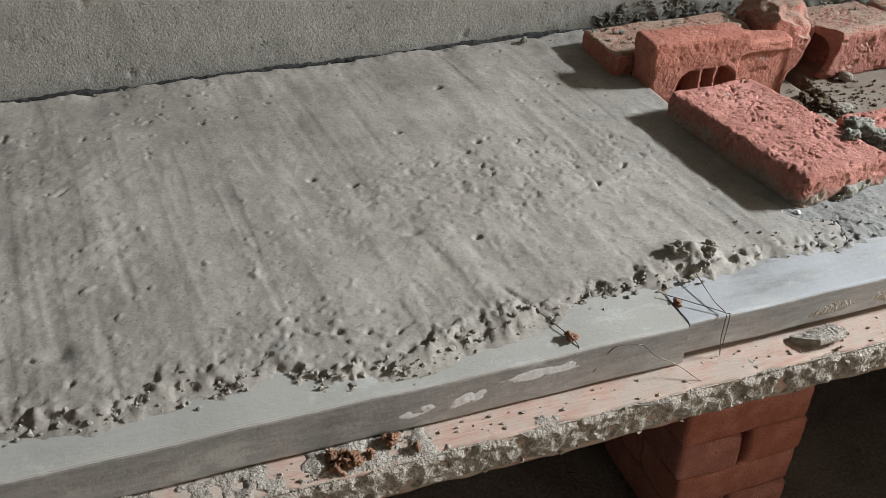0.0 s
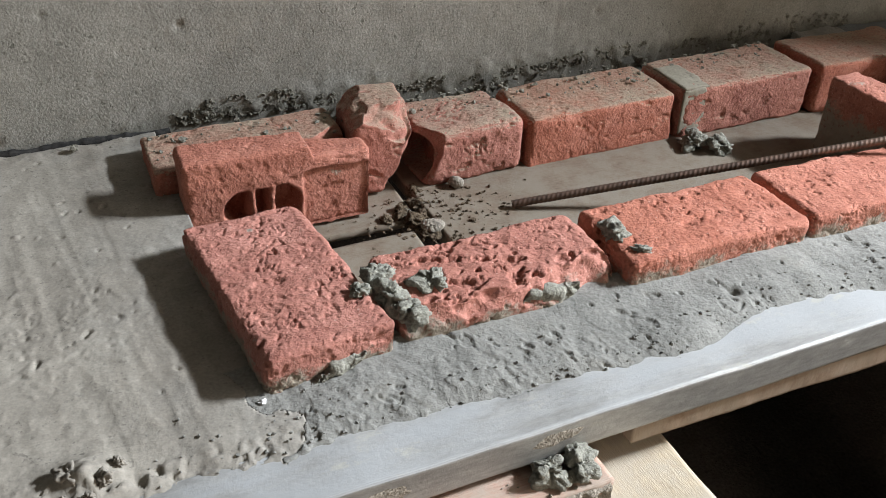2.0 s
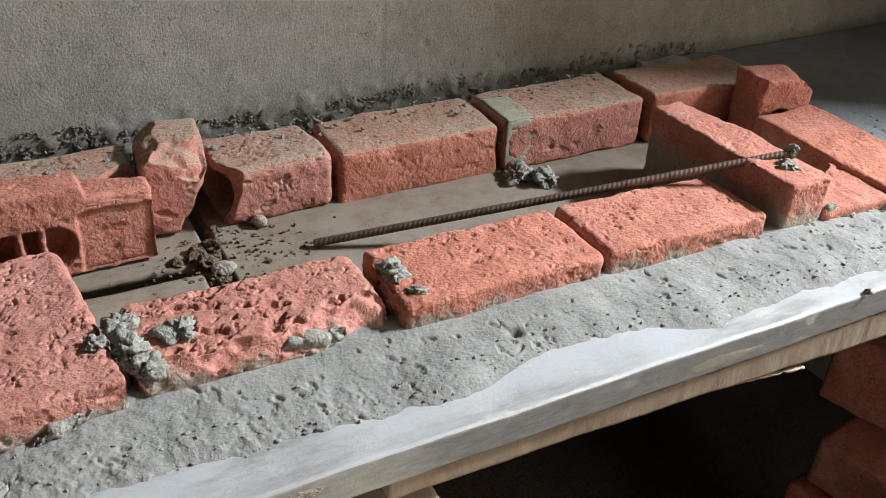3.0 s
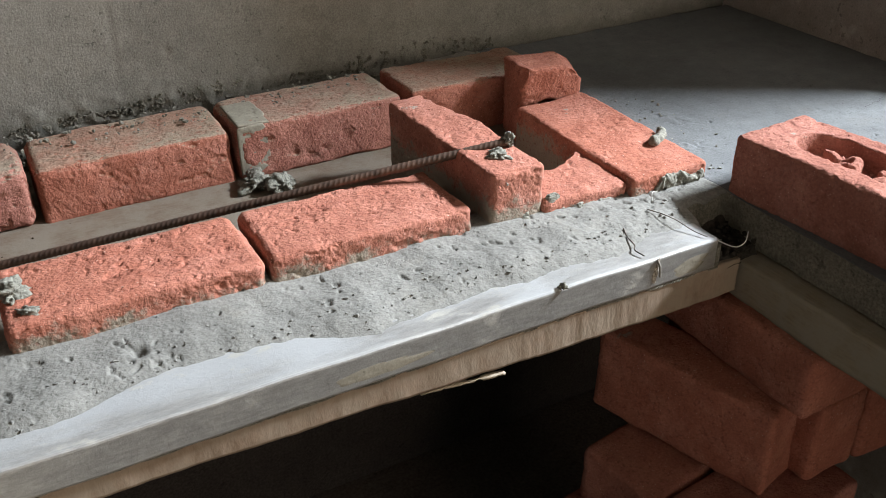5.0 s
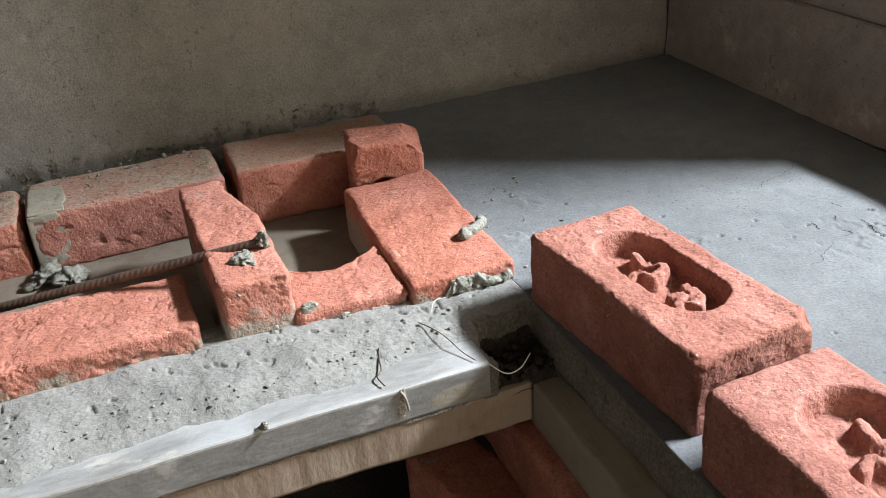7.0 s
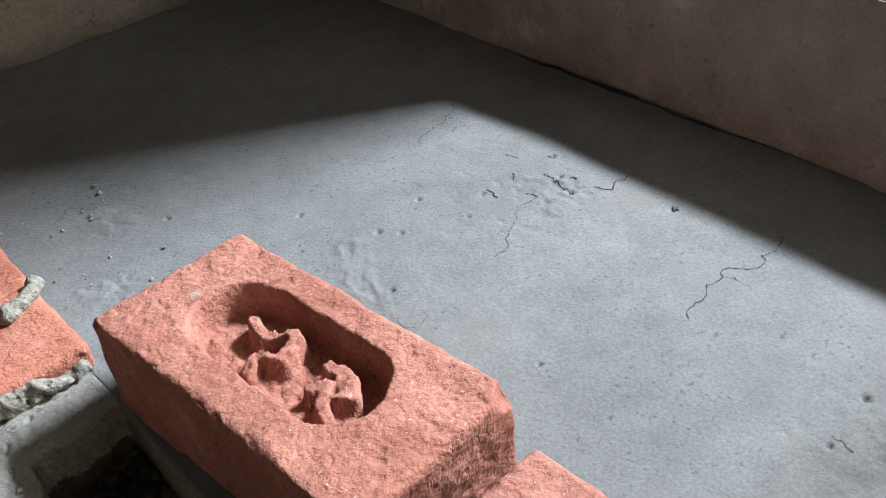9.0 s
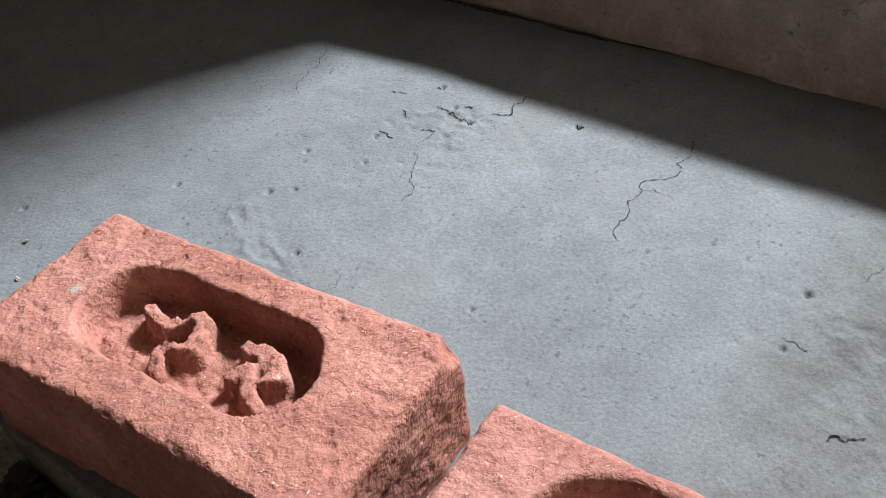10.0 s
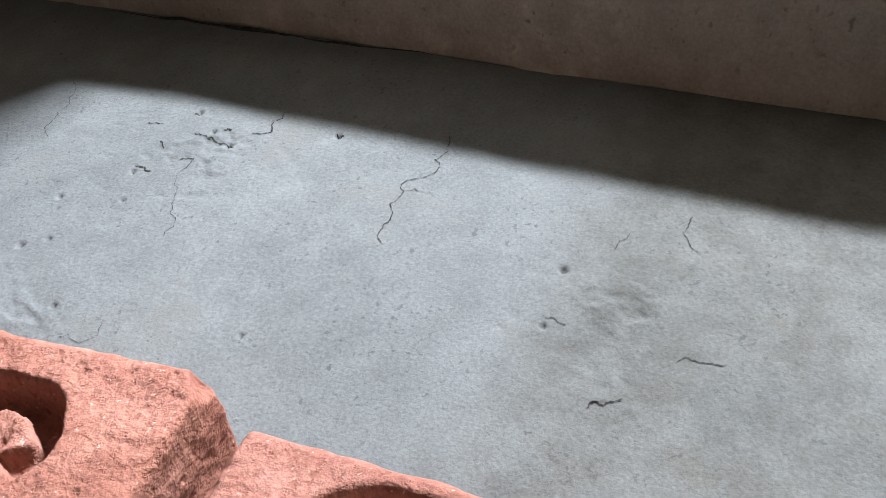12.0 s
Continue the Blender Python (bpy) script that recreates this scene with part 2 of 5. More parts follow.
def concrete(name, dark, light, stain, grain=420, rough=0.9, bumpiness=0.5, contrast=0.3, foot=None, cooler=None, pit_scale=None, patch=False, streaks=False):
    m, n, l, b = material(name, rough)
    big = ramp(n, l, noise_node(n, l, 5.5, 5, "Object"), ((0.3, dark), (0.7, light)))
    mid = ramp(n, l, noise_node(n, l, 38, 6, "Object"), ((0.32, (0.86,)), (0.68, (1.07,))))
    fine = ramp(n, l, noise_node(n, l, grain * 1.3, 3, "Object", rough=0.6), ((0.34, (1 - contrast,)), (0.66, (1 + 0.85 * contrast,))))
    c = mix(n, l, 1.0, big, mid, "MULTIPLY")
    c = mix(n, l, 1.0, c, fine, "MULTIPLY")
    mask = ramp(n, l, noise_node(n, l, 11, 7, "Object", rough=0.7), ((0.56, (0.0,)), (0.7, (0.75,))))
    c = mix(n, l, mask, c, stain)
    if streaks:
        band = ramp(n, l, noise_node(n, l, 26, 5, "Object", (1.0, 0.13, 1.0), 0.6), ((0.32, (0.84, 0.82, 0.80)), (0.68, (1.12, 1.12, 1.11))))
        c = mix(n, l, 1.0, c, band, "MULTIPLY")
        blot = ramp(n, l, noise_node(n, l, 9, 6, "Object", rough=0.65), ((0.50, (1.0,)), (0.68, (0.84,))))
        c = mix(n, l, 1.0, c, blot, "MULTIPLY")
    if patch:
        # brown stains, and weaker light painted as darker concrete, beyond y = 0.29
        tc = n.new("ShaderNodeTexCoord")
        sep = n.new("ShaderNodeSeparateXYZ")
        l.new(tc.outputs["Object"], sep.inputs[0])
        add = n.new("ShaderNodeMath")
        add.operation = "MULTIPLY_ADD"
        l.new(noise_node(n, l, 14, 7, "Object", rough=0.65), add.inputs[0])
        add.inputs[1].default_value = 0.12
        l.new(sep.outputs["Y"], add.inputs[2])
        dim_brown = mix(n, l, 1.0, c, mix(n, l, ramp(n, l, noise_node(n, l, 30, 7, "Object", rough=0.7), ((0.4, (0.0,)), (0.62, (1.0,)))), (0.84, 0.82, 0.79), (0.68, 0.64, 0.59)), "MULTIPLY")
        c = mix(n, l, ramp(n, l, add.outputs[0], ((0.32, (1.0,)), (0.375, (0.0,)))), c, dim_brown)
    if cooler:
        tc = n.new("ShaderNodeTexCoord")
        sep = n.new("ShaderNodeSeparateXYZ")
        l.new(tc.outputs["Object"], sep.inputs[0])
        add = n.new("ShaderNodeMath")
        add.operation = "MULTIPLY_ADD"
        l.new(noise_node(n, l, 12, 8, "Object", rough=0.7), add.inputs[0])
        add.inputs[1].default_value = 0.45
        l.new(sep.outputs["X"], add.inputs[2])
        c = mix(n, l, ramp(n, l, add.outputs[0], ((0.70, (0.0,)), (0.98, (1.0,)))), c, mix(n, l, 1.0, c, cooler, "MULTIPLY"))
    # pits: sunk by the bump, with their shade also put into the colour
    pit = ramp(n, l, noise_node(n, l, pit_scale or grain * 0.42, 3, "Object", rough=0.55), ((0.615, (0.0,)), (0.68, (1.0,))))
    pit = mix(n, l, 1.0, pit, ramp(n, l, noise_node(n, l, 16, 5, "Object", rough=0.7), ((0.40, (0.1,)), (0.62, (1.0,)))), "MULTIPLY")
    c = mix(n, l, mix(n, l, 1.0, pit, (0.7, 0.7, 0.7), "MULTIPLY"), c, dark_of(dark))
    # darker in a ragged band low on the wall, right of x = 0.48
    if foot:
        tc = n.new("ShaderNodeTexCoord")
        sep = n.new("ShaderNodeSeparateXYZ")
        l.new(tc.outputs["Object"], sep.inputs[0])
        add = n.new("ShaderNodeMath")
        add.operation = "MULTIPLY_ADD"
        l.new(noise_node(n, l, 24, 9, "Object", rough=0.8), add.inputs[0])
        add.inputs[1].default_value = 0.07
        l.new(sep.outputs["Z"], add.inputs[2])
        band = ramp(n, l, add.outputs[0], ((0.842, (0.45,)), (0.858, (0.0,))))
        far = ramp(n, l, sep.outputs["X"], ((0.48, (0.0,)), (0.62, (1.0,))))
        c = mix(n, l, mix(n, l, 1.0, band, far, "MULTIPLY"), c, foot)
    l.new(c, b.inputs["Base Color"])
    bump(n, l, b, mix(n, l, pit, noise_node(n, l, grain, 4, "Object", rough=0.62), (0.0, 0.0, 0.0)), bumpiness, 0.006)
    return m


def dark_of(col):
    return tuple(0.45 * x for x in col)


def brick_material(name, dust, foot=0.0, relief=0.6, depth=0.79):
    m, n, l, b = material(name, 0.93)
    b.inputs["Specular IOR Level"].default_value = 0.12
    info = n.new("ShaderNodeObjectInfo")
    tone = ramp(n, l, info.outputs["Random"], ((0.0, (0.485 * depth, 0.185 * depth, 0.124 * depth)), (0.5, (0.500 * depth, 0.209 * depth, 0.151 * depth)), (1.0, (0.46 * depth, 0.208 * depth, 0.166 * depth))))
    mid = ramp(n, l, noise_node(n, l, 30, 6), ((0.3, (0.80, 0.76, 0.76)), (0.7, (1.08, 1.10, 1.10))))
    fine = ramp(n, l, noise_node(n, l, 360, 4, rough=0.7), ((0.34, (0.80,)), (0.66, (1.14,))))
    c = mix(n, l, 1.0, tone, mid, "MULTIPLY")
    c = mix(n, l, 1.0, c, fine, "MULTIPLY")
    pale = ramp(n, l, noise_node(n, l, 14, 7, rough=0.75), ((0.48, (0.0,)), (0.70, (0.30,))))
    c = mix(n, l, pale, c, mix(n, l, 1.0, (0.58, 0.30, 0.25), fine, "MULTIPLY"))
    speck = ramp(n, l, noise_node(n, l, 420, 2), ((0.68, (0.0,)), (0.72, (0.55,))))
    c = mix(n, l, speck, c, (0.72, 0.52, 0.44))
    burnt = ramp(n, l, noise_node(n, l, 130, 5, stretch=(0.5, 1, 1), rough=0.7), ((0.30, (0.5,)), (0.36, (0.0,))))
    c = mix(n, l, burnt, c, (0.13, 0.05, 0.045))
    if dust:
        geo = n.new("ShaderNodeNewGeometry")
        sep = n.new("ShaderNodeSeparateXYZ")
        l.new(geo.outputs["True Normal"], sep.inputs[0])
        up = ramp(n, l, sep.outputs["Z"], ((0.45, (0.0,)), (0.9, (1.0,))))
        patch = ramp(n, l, noise_node(n, l, 17, 6, rough=0.62), ((0.26, (0.15,)), (0.64, (dust,))))
        c = mix(n, l, mix(n, l, 1.0, up, patch, "MULTIPLY"), c, mix(n, l, 1.0, (0.30, 0.262, 0.197), fine, "MULTIPLY"))
    cement = ramp(n, l, noise_node(n, l, 20, 7, "Object", rough=0.7), ((0.655, (0.0,)), (0.70, (0.85,))))
    c = mix(n, l, cement, c, (0.29, 0.285, 0.24))
    if foot:
        tc = n.new("ShaderNodeTexCoord")
        sep = n.new("ShaderNodeSeparateXYZ")
        l.new(tc.outputs["Object"], sep.inputs[0])
        add = n.new("ShaderNodeMath")
        add.operation = "MULTIPLY_ADD"
        l.new(noise_node(n, l, 34, 8, rough=0.75), add.inputs[0])
        add.inputs[1].default_value = 0.11
        l.new(sep.outputs["Z"], add.inputs[2])
        band = ramp(n, l, add.outputs[0], ((0.064, (foot,)), (0.076, (0.0,))))
        c = mix(n, l, band, c, (0.25, 0.24, 0.195))
    # each pit's colour is darkened as its shade, besides the bump
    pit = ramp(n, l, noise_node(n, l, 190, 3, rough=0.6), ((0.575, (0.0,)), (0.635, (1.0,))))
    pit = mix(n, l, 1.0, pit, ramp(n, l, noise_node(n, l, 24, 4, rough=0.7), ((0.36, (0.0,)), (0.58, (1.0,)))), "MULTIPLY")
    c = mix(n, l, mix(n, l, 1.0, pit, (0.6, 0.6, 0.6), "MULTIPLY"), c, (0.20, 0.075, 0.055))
    l.new(c, b.inputs["Base Color"])
    bump(n, l, b, mix(n, l, pit, noise_node(n, l, 260, 4, rough=0.6), (0.0, 0.0, 0.0)), 0.72 * relief, 0.006)
    return m


def timber(name, a, b_, grey, stretch):
    m, n, l, b = material(name, 0.85)
    grain = ramp(n, l, noise_node(n, l, 60, 6, "Object", stretch), ((0.3, a), (0.7, b_)))
    dirt = ramp(n, l, noise_node(n, l, 22, 7, "Object", rough=0.75), ((0.40, (0.0,)), (0.56, (0.85,))))
    c = mix(n, l, dirt, grain, grey)
    l.new(c, b.inputs["Base Color"])
    bump(n, l, b, noise_node(n, l, 140, 6, "Object", stretch), 0.35, 0.002)
    return m


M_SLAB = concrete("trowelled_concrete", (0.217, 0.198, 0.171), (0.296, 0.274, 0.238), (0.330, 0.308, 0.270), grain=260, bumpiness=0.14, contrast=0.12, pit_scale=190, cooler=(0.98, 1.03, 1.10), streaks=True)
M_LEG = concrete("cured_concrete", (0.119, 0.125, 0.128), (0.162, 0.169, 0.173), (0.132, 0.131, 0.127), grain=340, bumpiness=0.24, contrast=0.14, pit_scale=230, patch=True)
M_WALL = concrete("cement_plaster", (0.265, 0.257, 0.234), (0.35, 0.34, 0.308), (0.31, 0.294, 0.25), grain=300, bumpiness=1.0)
M_WALL_N = concrete("dark_footed_plaster", (0.218, 0.209, 0.185), (0.287, 0.276, 0.246), (0.258, 0.242, 0.205), grain=330, bumpiness=0.30, contrast=0.2, foot=(0.095, 0.088, 0.068))
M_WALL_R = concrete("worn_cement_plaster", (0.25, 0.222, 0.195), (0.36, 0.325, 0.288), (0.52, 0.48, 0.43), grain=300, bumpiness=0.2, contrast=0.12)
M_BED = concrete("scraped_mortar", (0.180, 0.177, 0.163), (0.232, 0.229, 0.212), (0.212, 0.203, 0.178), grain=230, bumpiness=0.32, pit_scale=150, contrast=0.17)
M_EDGE = concrete("cast_concrete_edge", (0.17, 0.157, 0.125), (0.27, 0.25, 0.20), (0.14, 0.125, 0.10), grain=240, bumpiness=1.0)
M_CRUST = concrete("cement_crust", (0.26, 0.23, 0.19), (0.38, 0.34, 0.285), (0.22, 0.19, 0.155), grain=300, bumpiness=0.7)
M_FILM = concrete("cement_film", (0.245, 0.225, 0.178), (0.305, 0.28, 0.225), (0.23, 0.205, 0.16), grain=300, bumpiness=0.1, contrast=0.1)
M_CHALK = concrete("chalky_cement", (0.56, 0.56, 0.555), (0.66, 0.66, 0.655), (0.54, 0.54, 0.53), grain=300, bumpiness=0.1, contrast=0.08)
M_CLOD = concrete("mortar_clod", (0.19, 0.187, 0.157), (0.28, 0.274, 0.234), (0.22, 0.21, 0.174), grain=260, bumpiness=0.6)
M_RUBBLE = concrete("crumbled_plaster", (0.135, 0.128, 0.103), (0.25, 0.236, 0.195), (0.10, 0.094, 0.076), grain=260, bumpiness=1.0)
# near-black dirt whose colour carries the shade of the tube-end gap
M_SHADE_SOIL = concrete("gap_shade_dirt", (0.03, 0.026, 0.022), (0.06, 0.052, 0.044), (0.045, 0.038, 0.03), grain=240, bumpiness=0.6)
M_DIRT = concrete("brown_dirt", (0.085, 0.06, 0.038), (0.16, 0.12, 0.08), (0.06, 0.045, 0.03), grain=240, bumpiness=1.0)
M_FLOOR = concrete("earth_floor", (0.10, 0.085, 0.073), (0.16, 0.137, 0.118), (0.13, 0.11, 0.093), grain=120)
# near-black wall colour that stands in for the shade under the counter
M_UNDER_SHADE = concrete("under_counter_shade", (0.040, 0.035, 0.033), (0.065, 0.057, 0.053), (0.05, 0.044, 0.04), grain=160)
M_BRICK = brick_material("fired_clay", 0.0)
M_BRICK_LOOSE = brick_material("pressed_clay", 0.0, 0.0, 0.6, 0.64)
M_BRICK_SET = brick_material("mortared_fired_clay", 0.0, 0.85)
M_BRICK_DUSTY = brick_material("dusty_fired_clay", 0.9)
M_PLY = timber("formwork_ply", (0.135, 0.100, 0.072), (0.195, 0.155, 0.116), (0.205, 0.178, 0.142), (1, 9, 9))
M_PLANK = timber("weathered_plank", (0.34, 0.20, 0.15), (0.46, 0.33, 0.265), (0.38, 0.32, 0.265), (0.5, 7, 7))
M_SAWN = timber("sawn_board", (0.20, 0.14, 0.098), (0.33, 0.25, 0.185), (0.28, 0.225, 0.17), (1.6, 1.2, 0.7))
M_OLIVE = timber("damp_edge_board", (0.21, 0.17, 0.115), (0.32, 0.27, 0.19), (0.30, 0.265, 0.21), (6, 0.6, 6))
M_PINE = timber("pale_pine", (0.36, 0.29, 0.205), (0.50, 0.42, 0.31), (0.40, 0.35, 0.28), (8, 0.8, 8))

def tube_material(name, film_colour, crusted, low=0.15):
    m, n, l, b = material(name, 0.45, 0.6)
    geo = n.new("ShaderNodeNewGeometry")
    sep = n.new("ShaderNodeSeparateXYZ")
    l.new(geo.outputs["True Normal"], sep.inputs[0])
    up = ramp(n, l, sep.outputs["Z"], ((0.35, (0.0,)), (0.7, (1.0,))))
    film = ramp(n, l, noise_node(n, l, 7, 8, "Object", (0.8, 2.5, 2.5), 0.65), ((0.40, (low,)), (0.58, (1.0,))))
    crust = ramp(n, l, noise_node(n, l, 16, 8, "Object", (0.8, 1.5, 1.5), 0.75), ((crusted, (0.0,)), (crusted + 0.07, (1.0,))))
    scuff = ramp(n, l, noise_node(n, l, 30, 8, "Object", (1.5, 6, 6), 0.75), ((0.3, (0.7,)), (0.7, (1.2,))))
    cover = mix(n, l, 1.0, up, film, "MULTIPLY")
    c = mix(n, l, 1.0, (0.34, 0.335, 0.32), scuff, "MULTIPLY")
    c = mix(n, l, cover, c, film_colour)
    c = mix(n, l, crust, c, (0.37, 0.36, 0.325))
    l.new(c, b.inputs["Base Color"])
    both = mix(n, l, crust, cover, (1.0, 1.0, 1.0))
    l.new(ramp(n, l, both, ((0.0, (0.40,)), (1.0, (0.78,)))), b.inputs["Roughness"])
    l.new(ramp(n, l, both, ((0.0, (0.45,)), (1.0, (0.05,)))), b.inputs["Metallic"])
    bump(n, l, b, noise_node(n, l, 120, 8, "Object", rough=0.75), 0.4, 0.0015)
    return m


M_TUBE_DULL = tube_material("cement_crusted_aluminium", (0.31, 0.30, 0.265), 0.56, 0.75)
M_TUBE_BRIGHT = tube_material("cement_filmed_aluminium", (0.32, 0.328, 0.332), 0.57)

m, n, l, b = material("rusty_steel", 0.6, 0.55)
l.new(ramp(n, l, noise_node(n, l, 90, 6, "Object"), ((0.35, (0.075, 0.053, 0.042)), (0.65, (0.14, 0.088, 0.065)))), b.inputs["Base Color"])
M_STEEL = m
m, n, l, b = material("binding_wire", 0.5, 0.7)
l.new(ramp(n, l, noise_node(n, l, 60, 3, "Object"), ((0.4, (0.07, 0.065, 0.06)), (0.7, (0.2, 0.16, 0.13)))), b.inputs["Base Color"])
M_WIRE = m
m, n, l, b = material("white_thread", 0.8)
l.new(ramp(n, l, noise_node(n, l, 60, 3, "Object"), ((0.4, (0.6, 0.6, 0.55)), (0.7, (0.75, 0.75, 0.7)))), b.inputs["Base Color"])
M_THREAD = m
m, n, l, b = material("pale_wire", 0.45, 0.5)
l.new(ramp(n, l, noise_node(n, l, 60, 3, "Object"), ((0.4, (0.35, 0.33, 0.29)), (0.7, (0.5, 0.48, 0.43)))), b.inputs["Base Color"])
M_PALE = m
m, n, l, b = material("orange_resin", 0.75)
l.new(ramp(n, l, noise_node(n, l, 150, 5, "Object"), ((0.35, (0.12, 0.06, 0.035)), (0.65, (0.24, 0.13, 0.075)))), b.inputs["Base Color"])
M_RESIN = m
m, n, l, b = material("crack_shadow_gap", 0.95)
l.new(ramp(n, l, noise_node(n, l, 200, 3, "Object"), ((0.35, (0.015, 0.015, 0.015)), (0.65, (0.04, 0.038, 0.036)))), b.inputs["Base Color"])
M_CRACK = m

# ---- structure ----
WALL_Y, WALL_X, TOP, PLY = 1.165, 2.205, 0.80, 0.757


def slab_box(name, lo, hi, mat, kind="structure", label="", parent=None):
    bm = bmesh.new()
    bmesh.ops.create_cube(bm, size=1.0)
    lo, hi = Vector(lo), Vector(hi)
    for v in bm.verts:
        v.co = Vector([lo[k] + (v.co[k] + 0.5) * (hi[k] - lo[k]) for k in range(3)])
    bmesh.ops.bevel(bm, geom=bm.edges[:], offset=min(0.004, 0.2 * min(hi - lo)), segments=2, affect="EDGES")
    me = bpy.data.meshes.new(name)
    bm.to_mesh(me)
    bm.free()
    me.materials.append(mat)
    ob = part(name, me, parent)
    return tagged(ob, label, "", "", kind) if not parent else ob


slab_box("ground", (-40, -40, -0.25), (40, 40, -0.12), M_FLOOR, label="bare earth ground outside the house")
slab_box("floor", (-2.45, -2.95, -0.12), (2.45, 1.42, 0.0), M_FLOOR, label="dark dusty unfinished floor")
slab_box("ceiling", (-2.45, -2.95, 2.75), (2.45, 1.42, 2.9), M_WALL, label="grey raw concrete ceiling")
slab_box("wall_west", (-2.45, -2.95, 0), (-2.2, 1.42, 2.75), M_WALL, label="grey cement plastered wall")
wall_n = slab_box("wall_north", (-2.2, WALL_Y + 0.006, 0), (2.45, 1.42, 2.75), M_WALL, label="grey cement plastered wall above the slab")
# added dark sheet: paints the deep shade below the slab
slab_box("wall_panel", (-2.19, WALL_Y - 0.002, 0.002), (2.2, WALL_Y + 0.02, 0.73), M_UNDER_SHADE, parent=wall_n)
# east wall with its window opening
WY0, WY1, WZ0, WZ1 = -1.6, 0.668, 0.941, 2.6
wall_e = slab_box("wall_east", (WALL_X + 0.004, -2.95, 0), (2.45, WALL_Y + 0.004, WZ0), M_WALL_R, label="stained grey plastered wall below a window opening")
slab_box("wall_panel", (WALL_X + 0.004, WY1, WZ0), (2.45, WALL_Y + 0.004, WZ1), M_WALL_R, parent=wall_e)
slab_box("wall_panel", (WALL_X + 0.004, -2.95, WZ0), (2.45, WY0, WZ1), M_WALL_R, parent=wall_e)
slab_box("lintel", (WALL_X + 0.004, -2.95, WZ1), (2.45, WALL_Y + 0.004, 2.75), M_WALL_R, parent=wall_e)
# unseen south wall; its doorway is added to hold the fill lamp
wall_s = slab_box("wall_south", (-2.2, -2.95, 0), (0.6, -2.7, 2.75), M_WALL, label="unseen grey plastered wall with a doorway added for fill light")
slab_box("wall_panel", (1.7, -2.95, 0), (WALL_X, -2.7, 2.75), M_WALL, parent=wall_s)
slab_box("lintel", (0.6, -2.95, 2.1), (1.7, -2.7, 2.75), M_WALL, parent=wall_s)

# plaster coat of the north wall, rough and crumbled along its foot
xs, zs = np.arange(-0.75, WALL_X + 0.004, 0.004), np.arange(0.74, 1.30, 0.004)
gx, gz = np.meshgrid(xs, zs)
p = np.stack([gx.ravel(), np.zeros(gx.size), gz.ravel()], 1)
foot = np.exp(-((p[:, 2] - 0.80) / 0.028) ** 2) * (0.06 + 0.94 * smooth(0.48, 0.70, p[:, 0])) * (1 - 0.75 * smooth(1.72, 1.85, p[:, 0]))
lumpy = np.clip(fbm(p, 0.035, 5) + 0.25, 0, 2)
d = 0.0022 * fbm(p, 0.25, 3, 2) + 0.0003 * fbm(p, 0.03, 4, 2) + 0.00035 * fbm(p, 0.009, 6, 2) + foot * (0.002 * lumpy + 0.0035 * smooth(0.15, 0.45, fbm(p, 0.018, 7)))
d -= 0.003 * smooth(0.92, 1.1, vn(p, 0.010, 8) + 0.3 * vn(p, 0.3, 9))
for a, c, r in ((1.226, 0.876, 0.004), (0.646, 0.927, 0.0045), (0.50, 0.955, 0.003), (1.30, 0.98, 0.003), (0.20, 0.93, 0.004), (1.62, 0.93, 0.003)):
    d = d - 0.005 * np.exp(-((((p[:, 0] - a) ** 2 + (p[:, 2] - c) ** 2)) / r ** 2) ** 2)
d = d - 0.0012 * np.exp(-((p[:, 0] - 1.160 - 0.02 * (p[:, 2] - 0.85)) / 0.003) ** 2) * smooth(0.84, 0.86, p[:, 2])
p[:, 1] = WALL_Y - d
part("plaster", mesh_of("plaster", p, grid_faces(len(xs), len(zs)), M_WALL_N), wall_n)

ys, zs = np.arange(-0.9, WALL_Y, 0.005), np.arange(0.76, 0.940, 0.005)
gy, gz = np.meshgrid(ys, zs)
p = np.stack([np.zeros(gy.size), gy.ravel(), gz.ravel()], 1)
d = 0.003 * fbm(p, 0.12, 13) + 0.0015 * fbm(p, 0.03, 14) + 0.003 * np.exp(-((p[:, 2] - 0.80) / 0.02) ** 2) * np.clip(fbm(p, 0.05, 15) + 0.3, 0, 2)
p[:, 0] = WALL_X - d
part("plaster", mesh_of("plaster", p, grid_faces(len(ys), len(zs))[:, ::-1], M_WALL_R), wall_e)

# ---- the concrete counter slab ----
DENTS = (
    (2.078, 0.598, 0.0035), (2.048, 0.552, 0.004), (2.002, 0.603, 0.003), (1.973, 0.590, 0.0025), (1.963, 0.636, 0.003), (1.914, 0.627, 0.0036), (1.925, 0.613, 0.0032),
    (1.877, 0.567, 0.003), (1.893, 0.444, 0.0025), (2.081, 0.481, 0.004), (1.954, 0.286, 0.003), (1.887, 0.690, 0.003), (1.814, 0.769, 0.003), (2.059, 0.573, 0.0035),
    (2.000, 0.289, 0.004), (2.023, 0.795, 0.003), (0.346, 0.892, 0.004), (0.190, 0.841, 0.0045), (0.151, 0.866, 0.004), (0.279, 0.711, 0.004), (0.267, 0.939, 0.004), (0.349, 1.040, 0.005),
)
SQUIGGLE = ((1.886, 0.629), (1.878, 0.611), (1.869, 0.600), (1.864, 0.578), (1.862, 0.563))



def tube_edge(x):
    """Where the concrete ends on top of the edge tube."""
    q = np.stack([x, 0 * x, 0 * x], 1)
    y = np.interp(x, EDGE_X, EDGE_Y)
    return y + 0.004 * vn(q, 0.05, 51) + 0.002 * vn(q, 0.018, 52) + 0.0015 * vn(q, 0.007, 53)


